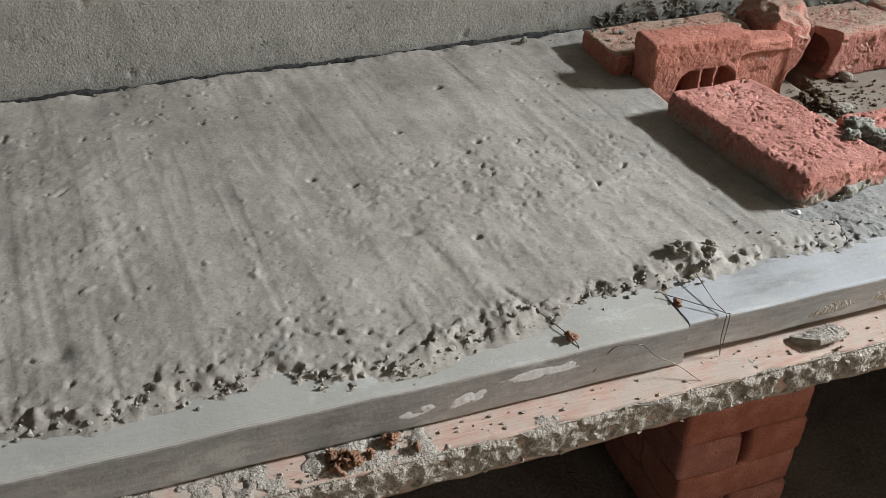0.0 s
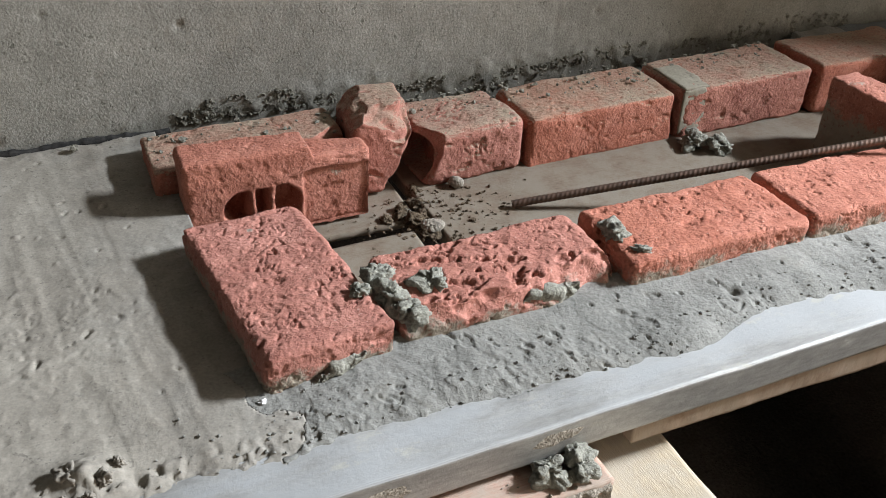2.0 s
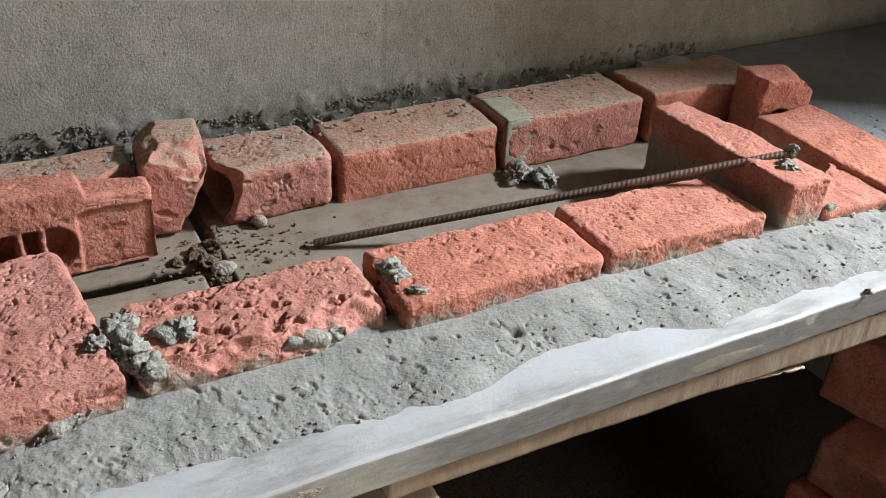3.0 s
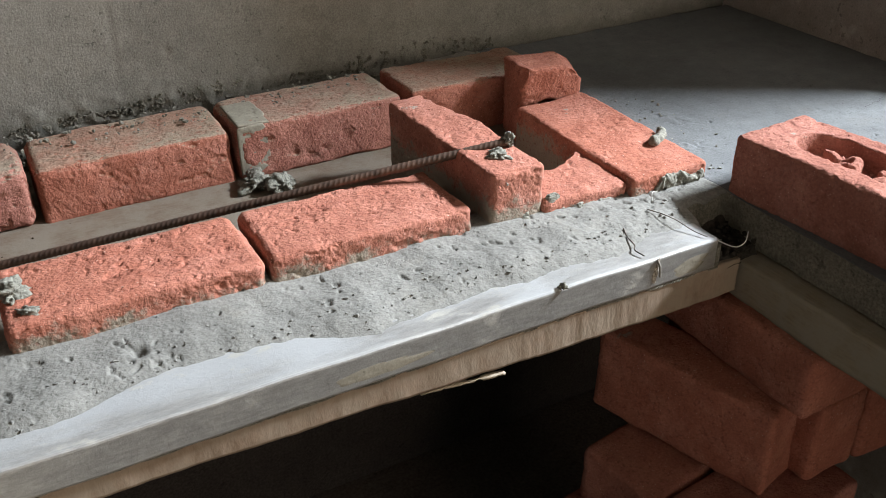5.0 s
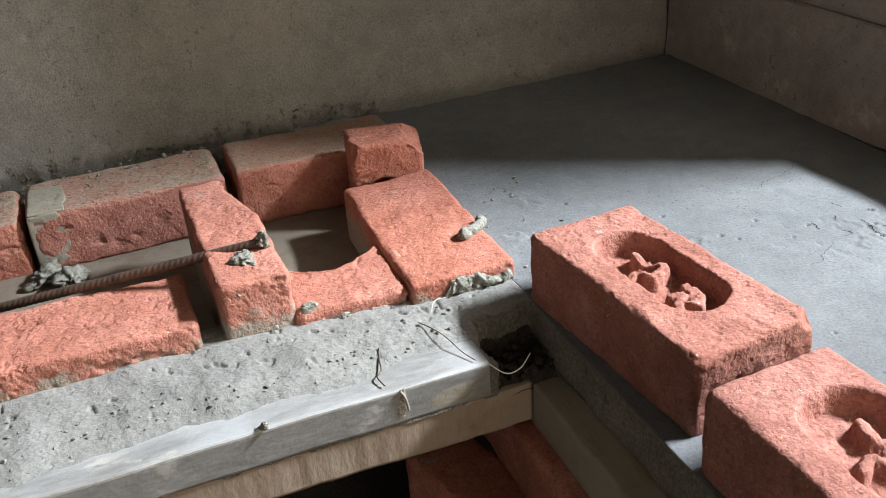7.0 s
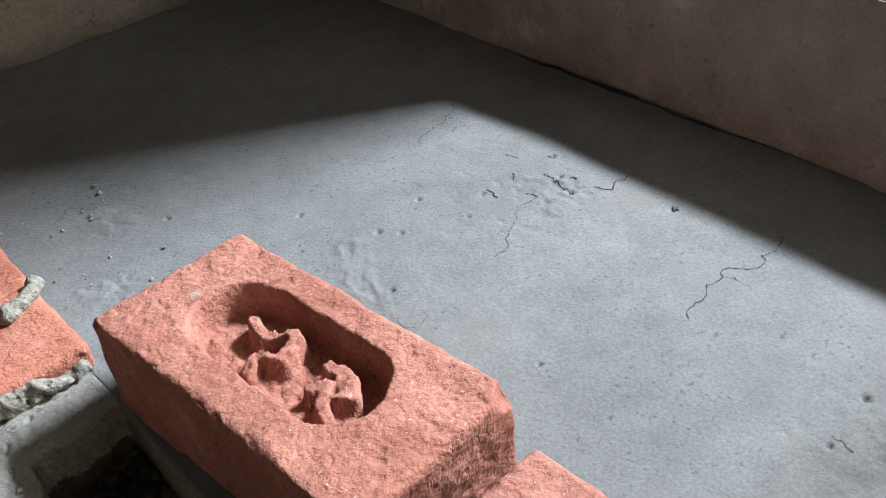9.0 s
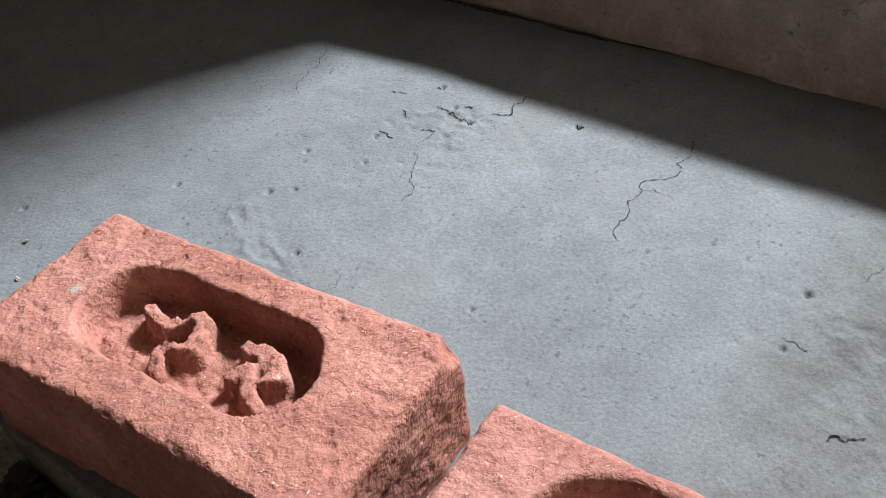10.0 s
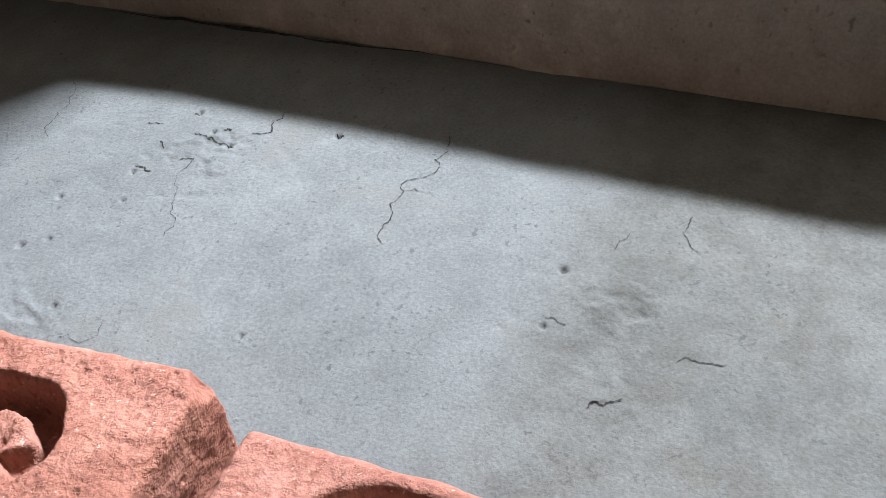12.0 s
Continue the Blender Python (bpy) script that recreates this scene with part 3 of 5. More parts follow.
EDGE_X = (-0.60, -0.14, -0.07, -0.02, 0.03, 0.065, 0.097, 0.126, 0.165, 0.192, 0.234, 0.27, 0.33, 0.40, 0.46, 0.53, 0.61, 0.69, 0.83, 0.95, 1.08, 1.18, 1.25, 1.30, 1.40, 1.48, 1.56, 1.62)
EDGE_Y = (0.565, 0.580, 0.568, 0.578, 0.574, 0.582, 0.558, 0.552, 0.550, 0.562, 0.570, 0.575, 0.580, 0.594, 0.588, 0.596, 0.587, 0.592, 0.578, 0.568, 0.596, 0.585, 0.560, 0.580, 0.572, 0.568, 0.580, 0.586)


def slab_height(p):
    x, y = p[:, 0], p[:, 1]
    left = 1 - smooth(0.55, 0.75, x)
    strip = smooth(0.55, 0.66, x) * (1 - smooth(0.69, 0.72, y)) * (1 - smooth(1.70, 1.74, x))
    leg = smooth(1.69, 1.75, x)
    h = 0.0022 * fbm(p, 0.3, 61, 2)
    s = p * np.array((1, 0.13, 1)) + np.stack([0.10 * y, 0 * x, 0 * x], 1)
    s2 = p * np.array((1, 0.06, 1)) + np.stack([0.10 * y, 0 * x, 0 * x], 1)
    worn = smooth(-0.5, 0.5, fbm(p, 0.14, 160, 2))
    h = h + left * ((0.0003 + 0.0008 * worn) * vn(s, 0.030, 62) + (0.0002 + 0.0004 * (1 - worn)) * vn(s, 0.011, 63) + 0.0016 * fbm(p, 0.09, 64, 2))
    h = h - left * 0.0005 * smooth(0.45, 0.70, vn(s2, 0.013, 166) + 0.35 * vn(p, 0.05, 167)) + left * 0.0003 * smooth(0.5, 0.7, vn(s2, 0.010, 168))
    sand = 0.18 + 0.85 * np.exp(-(((x - 0.33) / 0.17) ** 2 + ((y - 0.79) / 0.09) ** 2)) + 0.35 * np.exp(-(((x - 0.05) / 0.3) ** 2 + ((y - 0.62) / 0.05) ** 2))
    h = h + left * sand * (0.0005 * fbm(p, 0.011, 161, 2) + 0.0010 * smooth(0.25, 0.50, vn(p, 0.0070, 162)) - 0.0012 * smooth(0.50, 0.64, vn(p, 0.0064, 165)))
    grit = smooth(-0.1, 0.7, fbm(p, 0.16, 77, 2))
    h = h + (0.00012 + 0.0006 * (1 - leg) * grit) * fbm(p, 0.010, 65, 2) + 0.0003 * (1 - leg) * vn(p, 0.03, 66)
    h = h - (1 - 0.75 * leg) * 0.0024 * smooth(0.88, 1.05, vn(p, 0.0085, 67) + 0.35 * vn(p, 0.12, 68))
    h = h + left * 0.0016 * smooth(0.78, 0.98, vn(p, 0.0075, 69) + 0.3 * vn(p, 0.12, 70))
    torn = p @ np.array(((0.80, -0.36, 0), (0.60, 0.48, 0), (0, 0, 1)))
    h = h + strip * smooth(-0.004, 0.022, y - tube_edge(x)) * (0.0024 * fbm(p, 0.06, 71, 2) + 0.0003 * fbm(p, 0.009, 88, 3) + 0.0016 * fbm(torn, 0.030, 172, 3) + (0.25 + 0.75 * smooth(1.05, 0.85, x)) * smooth(0.668, 0.615, y) * (0.0010 * fbm(p, 0.012, 192, 4) + 0.0010 * smooth(0.0, 0.06, fbm(torn, 0.014, 194, 3))) - 0.0019 * smooth(0.60, 0.70, 0.85 * fbm(torn, 0.010, 72, 3) + 0.25 * vn(p, 0.05, 80)) + 0.0012 + 0.004 * smooth(0.64, 0.69, y))
    # crumbs along the tube
    e = np.exp(-((y - tube_edge(x) - 0.012) / 0.012) ** 2) * (1 - smooth(0.45, 0.56, x))
    h = h + e * 0.0022 * smooth(0.25, 0.5, vn(p, 0.010, 73) + 0.5 * vn(p, 0.06, 74))
    e = np.exp(-((y - tube_edge(x) - 0.016) / (0.012 + 0.014 * smooth(-0.4, 0.5, vn(p * np.array((1, 0, 0)), 0.09, 174)))) ** 2) * left
    h = h + e * (0.0012 * fbm(p, 0.010, 175, 4) + 0.0026 * smooth(-0.03, 0.03, vn(p, 0.015, 193) + 0.5 * fbm(p, 0.006, 202, 2)) - 0.0024 * smooth(0.52, 0.64, vn(p, 0.009, 176) + 0.4 * vn(p, 0.04, 177)))
    h = h - left * 0.0022 * np.exp(-((y - 0.62 + 1.95 * (x - 0.273)) / 0.004) ** 2) * smooth(0.268, 0.276, x) * smooth(0.300, 0.292, x)
    # the mound where the tubes meet, and a footed hollow
    e = np.exp(-(((x - 0.455) / 0.022) ** 2 + ((y - 0.622) / 0.018) ** 2))
    h = h + 0.011 * e * (1 + 0.6 * vn(p, 0.011, 75))
    e = np.exp(-(((x + 0.10) / 0.012) ** 2 + ((y - 0.66) / 0.009) ** 2))
    h = h - 0.004 * e
    h = h - 0.004 * np.exp(-(((x - 0.222) / 0.008) ** 2 + ((y - 0.737) / 0.005) ** 2))
    h = h - 0.007 * np.exp(-(((x - 1.058) / 0.006) ** 2 + ((y - 0.632) / 0.007) ** 2))
    # small round pits, and a squiggle pressed into the leg
    for a, b_, r in DENTS:
        e = (x - a) ** 2 + (y - b_) ** 2 * 1.6
        r = r * 0.65 if a > 1.7 else r
        h = h - 0.0042 * np.exp(-(e / r ** 2) ** 2)
    d = np.full(len(p), 1.0)
    for (a0, b0), (a1, b1) in zip(SQUIGGLE[:-1], SQUIGGLE[1:]):
        k = np.clip(((x - a0) * (a1 - a0) + (y - b0) * (b1 - b0)) / ((a1 - a0) ** 2 + (b1 - b0) ** 2), 0, 1)
        d = np.minimum(d, np.hypot(x - a0 - k * (a1 - a0), y - b0 - k * (b1 - b0)))
    d = d + 0.0045 * fbm(p, 0.011, 87, 3)
    h = h + (0.0013 * np.exp(-((d - 0.006) / 0.003) ** 2) - 0.0005 * np.exp(-(d / 0.004) ** 2)) * smooth(-0.6, 0.5, vn(p, 0.016, 163)) + 0.0007 * fbm(p, 0.007, 164, 2) * smooth(0.028, 0.008, d)
    h = h - leg * 0.0008 * smooth(0.35, 0.8, vn(p * np.array((1, 0.6, 1)), 0.007, 83) + 0.4 * vn(p, 0.03, 84)) * smooth(0.12, 0.04, np.hypot(x - 2.03, y - 0.58))
    h = h - leg * 0.0006 * smooth(0.3, 0.8, vn(p, 0.008, 85) + 0.4 * vn(p, 0.03, 86)) * smooth(0.10, 0.03, np.hypot(x - 1.96, y - 0.27))
    for a, b_, r in ((1.916, 0.236, 0.018), (1.985, 0.250, 0.030), (2.035, 0.57, 0.04), (1.785, 0.80, 0.03), (1.74, 0.72, 0.03)):
        h = h + 0.0011 * (smooth(-0.05, 0.10, vn(p * np.array((1, 0.7, 1)), 0.008, 199)) - 0.8 * smooth(0.35, 0.5, vn(p, 0.007, 200))) * smooth(r, 0.4 * r, np.hypot(x - a, y - b_) + 0.3 * r * vn(p, 0.012, 201))
    # foot of the wall
    h = h + 0.0025 * smooth(WALL_Y - 0.04, WALL_Y - 0.01, y) * (1 + 1.2 * fbm(p, 0.02, 76)) * (1 - 0.6 * leg)
    # thins out over the tube
    e = y - tube_edge(x)
    h = h - np.where(x < 1.69, 0.0045 * smooth(0.03, 0.0, e) + 0.0022 * smooth(0.055, 0.0, e) * smooth(0.40, 0.45, x) + 0.007 * smooth(0.003, -0.03, e), 0)
    # the open joint along the wall
    h = h - 0.040 * smooth(0.0, 0.003, y - WALL_Y + 0.0135 - 0.003 * vn(p, 0.06, 78) - 0.002 * vn(p, 0.012, 79)) * (1 - 0.7 * leg)
    return h


def slab_piece(name, x0, x1, y0, y1, step, keep, mat, parent, label="", side_mat=None):
    xs, ys = np.arange(x0, x1 + step / 2, step), np.arange(y0, y1 + step / 2, step)
    gx, gy = np.meshgrid(xs, ys)
    p = np.stack([gx.ravel(), gy.ravel(), np.zeros(gx.size)], 1)
    f = grid_faces(len(xs), len(ys))
    c = p[f].mean(1)
    f = f[keep(c)]
    z = TOP + slab_height(p)
    top = p.copy()
    top[:, 2] = z
    # sides down to the formwork, along every open edge
    e = np.concatenate([f[:, [k, (k + 1) % 4]] for k in range(4)])
    key = np.sort(e, 1)
    _, idx, cnt = np.unique(key, axis=0, return_index=True, return_counts=True)
    rim = e[idx[cnt == 1]]
    used = np.unique(rim)
    low = top[used].copy()
    low[:, 2] = PLY - 0.002
    low[:, :2] += 0.002 * np.stack([vn(low, 0.02, 81), vn(low, 0.02, 82)], 1)
    lookup = np.zeros(len(p), dtype=np.int64)
    lookup[used] = len(p) + np.arange(len(used))
    side = np.stack([rim[:, 1], rim[:, 0], lookup[rim[:, 0]], lookup[rim[:, 1]]], 1)
    v, q = np.concatenate([top, low]), np.concatenate([f, side])
    live = np.unique(q)
    again = np.zeros(len(v), dtype=np.int64)
    again[live] = np.arange(len(live))
    me = mesh_of(name, v[live], again[q], mat)
    if side_mat:
        me.materials.append(side_mat)
        me.polygons.foreach_set("material_index", (np.arange(len(q)) >= len(f)).astype(np.int32))
    return part(name, me, parent, label)


slab = tagged(new("counter_slab"), "grey hand-trowelled concrete counter slab in an L shape", "slab", "", "structure")


def keep_main(c):
    hole = (c[:, 0] > 0.60) & (c[:, 1] > 0.695) & (c[:, 1] < np.where(c[:, 0] < 1.60, 1.17, 1.095)) & (c[:, 0] < 1.685)
    notch = (c[:, 0] > 1.630 + 0.005 * fbm(c, 0.02, 90)) & (c[:, 1] < 0.607 + 0.005 * fbm(c, 0.02, 91, 3))
    return ~hole & ~notch


def in_bed(c):
    return (c[:, 0] > 0.60 + 0.05 * fbm(c, 0.06, 92, 3)) & (c[:, 1] < 0.70)


slab_piece("main_slab", -0.4508, 1.6922, 0.5475, WALL_Y - 0.002, 0.0020, lambda c: keep_main(c) & ~in_bed(c), M_SLAB, slab, "rough grey concrete with trowel streaks and crumbs")
slab_piece("mortar_bed", 0.4494, 1.6915, 0.5479, 0.705, 0.0014, lambda c: keep_main(c) & in_bed(c), M_BED, slab, "cool grey drying mortar scraped along the bricks", M_RUBBLE)
slab_piece("main_slab", -2.198, -0.4508, 0.5555, WALL_Y - 0.002, 0.012, lambda c: c[:, 0] < 0, M_SLAB, slab)
slab_piece("leg_slab", 1.6912, WALL_X - 0.002, 0.10, WALL_Y - 0.002, 0.0018, lambda c: c[:, 0] > 0, M_LEG, slab, "smooth pale grey cured concrete with fine cracks", M_EDGE)
slab_piece("leg_slab", 1.6912, WALL_X - 0.002, -0.85, 0.10, 0.006, lambda c: c[:, 0] > 0, M_LEG, slab, "smooth pale grey cured concrete with fine cracks", M_EDGE)


# near-black strip: shade and dirt of the open joint, put into its colour
xs = np.arange(-0.75, 0.62, 0.002)
q = np.stack([xs, 0 * xs, 0 * xs], 1)
thick = 0.0042 + 0.0022 * fbm(q, 0.05, 178, 2) + 0.0012 * vn(q, 0.007, 179)
v, f = tube_along(np.stack([xs, WALL_Y - 0.0085 + 0.002 * fbm(q, 0.03, 180, 3), 0.7995 + 0.0015 * vn(q, 0.04, 181)], 1), np.maximum(thick, 0.0008), 8)
v = v + 0.0012 * np.stack([vn(v, 0.005, 182), vn(v, 0.005, 183), vn(v, 0.005, 184)], 1)
part("joint_dark_strip", mesh_of("joint_dark_strip", v, f, M_CRACK), slab, "dark strip for the shade and dirt of the joint along the wall")

# the same painted dark line at the foot of the east wall
ys = np.arange(0.46, 0.80, 0.002)
q = np.stack([0 * ys, ys, 0 * ys], 1)
thick = np.maximum(0.0010 + 0.0020 * fbm(q, 0.04, 190, 2), 0.0003) * smooth(0.46, 0.52, ys) * smooth(0.80, 0.72, ys) + 0.0002
v, f = tube_along(np.stack([WALL_X - 0.006 + 0.003 * fbm(q, 0.03, 191, 3), ys, 0.8005 + 0 * ys], 1), thick, 8)
part("joint_dark_strip", mesh_of("joint_dark_strip", v, f, M_CRACK), slab, "dark strip for the shade and dirt of the joint along the wall")


def crack(points, width, seed):
    """A fine jagged crack that lies in the slab's surface."""
    rng = np.random.RandomState(seed)
    c = np.array(points, dtype=float)
    for _ in range(4):
        mid = (c[:-1] + c[1:]) / 2
        seg = np.linalg.norm(c[1:] - c[:-1], axis=1)[:, None]
        mid = mid + rng.normal(0, 0.13, mid.shape) * seg
        out = np.empty((len(c) + len(mid), 2))
        out[0::2], out[1::2] = c, mid
        c = out
    t = np.gradient(c, axis=0)
    t /= np.linalg.norm(t, axis=1)[:, None] + 1e-9
    nrm = np.stack([-t[:, 1], t[:, 0]], 1)
    w = 0.48 * width * (0.15 + 1.3 * rng.rand(len(c))) * np.minimum(1, np.minimum(np.arange(len(c)), np.arange(len(c))[::-1]) / 3.0 + 0.1)
    rows = []
    for s in (-0.5, 0.5):
        q = np.column_stack([c + s * nrm * w[:, None], np.zeros(len(c))])
        q[:, 2] = TOP + slab_height(np.column_stack([q[:, :2], np.zeros(len(c))])) + 0.0004
        rows.append(q)
    v = np.concatenate(rows)
    k = np.arange(len(c) - 1)
    f = np.stack([k, k + 1, k + 1 + len(c), k + len(c)], 1)
    part("crack", mesh_of("crack", v, f[:, ::-1], M_CRACK), slab)


crack([(2.104, 0.406), (2.090, 0.401), (2.076, 0.404), (2.060, 0.400)], 0.0014, 1)
crack([(2.060, 0.400), (2.050, 0.412), (2.039, 0.410), (2.025, 0.413), (2.005, 0.408), (1.998, 0.407), (1.987, 0.399)], 0.0012, 2)
crack([(2.039, 0.410), (2.041, 0.396)], 0.0010, 3)
crack([(2.097, 0.535), (2.072, 0.531), (2.065, 0.544)], 0.0024, 4)
crack([(2.094, 0.732), (2.064, 0.713), (2.042, 0.708), (2.015, 0.691)], 0.0011, 5)
crack([(2.015, 0.693), (1.992, 0.699), (1.972, 0.704)], 0.0006, 6)
crack([(2.029, 0.569), (2.009, 0.570), (1.992, 0.559), (1.971, 0.549), (1.950, 0.539)], 0.0009, 7)
crack([(2.069, 0.229), (2.052, 0.231), (2.037, 0.217)], 0.0013, 9)
crack([(1.854, 0.553), (1.857, 0.531), (1.877, 0.531)], 0.0007, 11)
crack([(1.743, 0.836), (1.766, 0.846), (1.780, 0.830)], 0.0010, 12)
# short torn dashes in the skin of the concrete
for k, (x0, y0, x1, y1, wide) in enumerate((
    (2.055, 0.630, 2.057, 0.617, 0.0018), (2.054, 0.587, 2.049, 0.563, 0.0026), (2.049, 0.563, 2.046, 0.547, 0.0032), (2.008, 0.606, 2.006, 0.590, 0.0022),
    (2.075, 0.601, 2.076, 0.597, 0.0034), (2.064, 0.567, 2.065, 0.561, 0.0028), (2.024, 0.579, 2.027, 0.568, 0.0026), (2.082, 0.483, 2.081, 0.477, 0.0036),
    (1.951, 0.212, 1.957, 0.188, 0.0012), (1.907, 0.247, 1.919, 0.231, 0.0018), (1.962, 0.289, 1.958, 0.273, 0.0012), (2.025, 0.266, 2.043, 0.261, 0.0010), (2.038, 0.606, 2.032, 0.598, 0.0022),
)):
    crack([(x0, y0), ((x0 + x1) / 2 + 0.0012, (y0 + y1) / 2), (x1, y1)], wide, 30 + k)

# ---- edge tubes, planks and formwork ----


def tube_thing(x0, x1, y0, y1a, z0, z1, mat, label):
    """A square aluminium tube lying along the slab's edge; its front turns slightly from y0 to y1a."""
    wall, depth, r = 0.003, 0.062, 0.0035
    prof = []
    for cy, cz, a0 in ((depth - r, z1 - z0 - r, 0), (r, z1 - z0 - r, 90), (r, r, 180), (depth - r, r, 270)):
        for k in range(4):
            a = radians(a0 + 30 * k)
            prof.append((cy + r * math.cos(a), cz + r * math.sin(a)))
    prof = np.array(prof)
    inner = prof + wall * np.sign(np.array((depth / 2, (z1 - z0) / 2)) - prof)
    nseg = 240
    xs = np.linspace(x0, x1, nseg)
    v = []
    for ring in (prof, inner):
        for x in xs:
            front = y0 + (y1a - y0) * (x - x0) / (x1 - x0)
            wob = 0.0006 * math.sin(x * 23) + 0.0004 * math.sin(x * 61)
            v.append(np.column_stack([np.full(len(ring), x), ring[:, 0] + front, ring[:, 1] + z0 + wob]))
    v = np.concatenate(v)
    k = len(prof)
    i = np.arange(nseg * k).reshape(nseg, k)
    j = np.roll(i, -1, 1)
    outer = np.stack([i[:-1], j[:-1], j[1:], i[1:]], -1).reshape(-1, 4)
    inn = outer[:, ::-1] + nseg * k
    caps = []
    for row, flip in ((0, False), (nseg - 1, True)):
        a, b_ = i[row], j[row]
        q = np.stack([a, a + nseg * k, b_ + nseg * k, b_], -1)
        caps.append(q[:, ::-1] if flip else q)
    me = mesh_of("edge_tube", v, np.concatenate([outer, inn] + caps), mat, False)
    thing = tagged(new("edge_tube"), label, "metal tube", "tubes along the slab edge")
    part("tube_body", me, thing)
    return thing


tube_left = tube_thing(-2.19, 0.405, 0.540, 0.536, 0.752, 0.7955, M_TUBE_DULL, "dull aluminium box tube smeared with cement along the slab edge")
tube_right = tube_thing(0.409, 1.622, 0.541, 0.546, 0.7575, 0.7935, M_TUBE_BRIGHT, "shiny aluminium box tube with white cement smears along the slab edge")


def cement_patch(x0, x1, z0, z1, y, seed, mat, holder, label, thick=0.0007):
    """A thin patch of dried cement on the front face of a tube, with a torn outline."""
    rings, sides = 14, 64
    th = np.arange(sides) / sides * 2 * math.pi
    out = np.stack([np.cos(th), np.sin(th), np.full(sides, seed * 1.7)], 1)
    edge = 1 + 0.28 * fbm(out, 0.8, seed, 3)
    r = np.linspace(0.02, 1, rings)[:, None] * edge[None]
    slope = (z1 - z0) * 0.15
    u, w = r * np.cos(th), r * np.sin(th)
    p = np.stack([(x0 + x1) / 2 + u * (x1 - x0) / 2, np.zeros_like(u), (z0 + z1) / 2 + w * (z1 - z0) / 2 + slope * u], -1).reshape(-1, 3)
    fall = 1 - (np.repeat(np.linspace(0.02, 1, rings), sides)) ** 4
    p[:, 1] = y - (thick * fall * (0.8 + 0.6 * fbm(p, 0.006, seed + 1, 2)) - 0.0002)
    i = np.arange(rings * sides).reshape(rings, sides)
    j = np.roll(i, -1, 1)
    f = np.stack([i[:-1], i[1:], j[1:], j[:-1]], -1).reshape(-1, 4)
    part("cement_patch", mesh_of("cement_patch", p, f, mat), holder, label)


beige = "beige dried cement"
cement_patch(0.532, 0.586, 0.765, 0.777, 0.5416, 1, M_CRUST, tube_right, beige)
cement_patch(0.602, 0.680, 0.762, 0.785, 0.5418, 2, M_CRUST, tube_right, beige)
cement_patch(0.786, 0.834, 0.770, 0.788, 0.5426, 3, M_CRUST, tube_right, beige)
cement_patch(1.538, 1.547, 0.764, 0.790, 0.5456, 4, M_CRUST, tube_right, beige)
cement_patch(1.560, 1.612, 0.763, 0.780, 0.5457, 5, M_FILM, tube_right, "thin grey cement film", 0.0003)
cement_patch(1.150, 1.290, 0.765, 0.779, 0.5443, 6, M_FILM, tube_right, "thin grey cement film", 0.0003)
cement_patch(0.145, 0.186, 0.762, 0.776, 0.5364, 7, M_CHALK, tube_left, "chalky white cement patch", 0.0004)
cement_patch(0.190, 0.226, 0.764, 0.780, 0.5363, 8, M_CHALK, tube_left, "chalky white cement patch", 0.0004)
cement_patch(0.229, 0.318, 0.775, 0.787, 0.5362, 9, M_CHALK, tube_left, "chalky white cement patch", 0.0004)


def plank(name, x0, x1, y0, y1, z0, z1, mat, label, category, seed, ragged=0.003, fray=0.0, along="x", step=0.004, z1b=None):
    p, f = box_grid(x1 - x0, y1 - y0, z1 - z0, step)
    q = p + ragged * np.stack([0.6 * vn(p, 0.05, seed), fbm(p, 0.03, seed + 1), 0.4 * fbm(p, 0.06, seed + 2)], 1)
    lower = smooth(0, 1, (0.2 - p[:, 2] / (z1 - z0)))
    g = p * (np.array((1, 0, 0)) if along == "x" else np.array((0, 1, 0)))
    q[:, 2] += lower * fray * (vn(g, 0.035, seed + 3) + 0.6 * vn(g, 0.011, seed + 4))
    if z1b is not None:
        q[:, 2] += np.where(p[:, 2] < 0, (z1b - z0) * smooth(-0.5, 0.5, p[:, 0] / (x1 - x0)), 0)
    q[:, 1] += ragged * 0.8 * np.where(np.abs(p[:, 2]) < (z1 - z0) * 0.45, vn(p * np.array((1, 1, 0.3)), 0.008, seed + 5), 0)
    q += np.array(((x0 + x1) / 2, (y0 + y1) / 2, (z0 + z1) / 2))
    if name == "shuttering_plank":
        thing = tagged(new(name), label, category)
        part("board", mesh_of("board", q, f, mat), thing)
        return thing
    return tagged(new(name, mesh_of(name, q, f, mat)), label, category)


crusted = plank("shuttering_plank", -2.19, 0.848, 0.508, 0.70, 0.714, 0.7505, M_PLANK, "reddish weathered shuttering plank crusted with cement below the tube", "plank", 101, 0.002, 0.0015)
plank("shuttering_plank", 0.893, 1.662, 0.548, 0.70, 0.735, 0.7565, M_SAWN, "pale sawn wooden board with a frayed lower edge below the tube", "plank", 121, 0.0006, 0.0014, step=0.0025, z1b=0.716)
plank("support_board", 0.785, 0.942, 0.20, 0.86, 0.685, 0.712, M_PINE, "pale pine support board with saw marks under the slab", "board", 141, 0.002, 0.0, "y")
plank("formwork_sheet", 0.866, 1.72, 0.705, 1.16, 0.738, PLY, M_PLY, "dusty grey formwork sheet at the bottom of the opening", "formwork", 161, 0.001, 0.0)
plank("formwork_board", 0.56, 0.852, 0.930, 1.16, 0.744, 0.752, M_PLY, "dirty formwork board beside a dark gap", "formwork", 171, 0.002, 0.0)
plank("formwork_board", 0.61, 0.836, 0.705, 0.905, 0.733, 0.754, M_PLY, "dirty formwork board beside a dark gap", "formwork", 181, 0.002, 0.0)
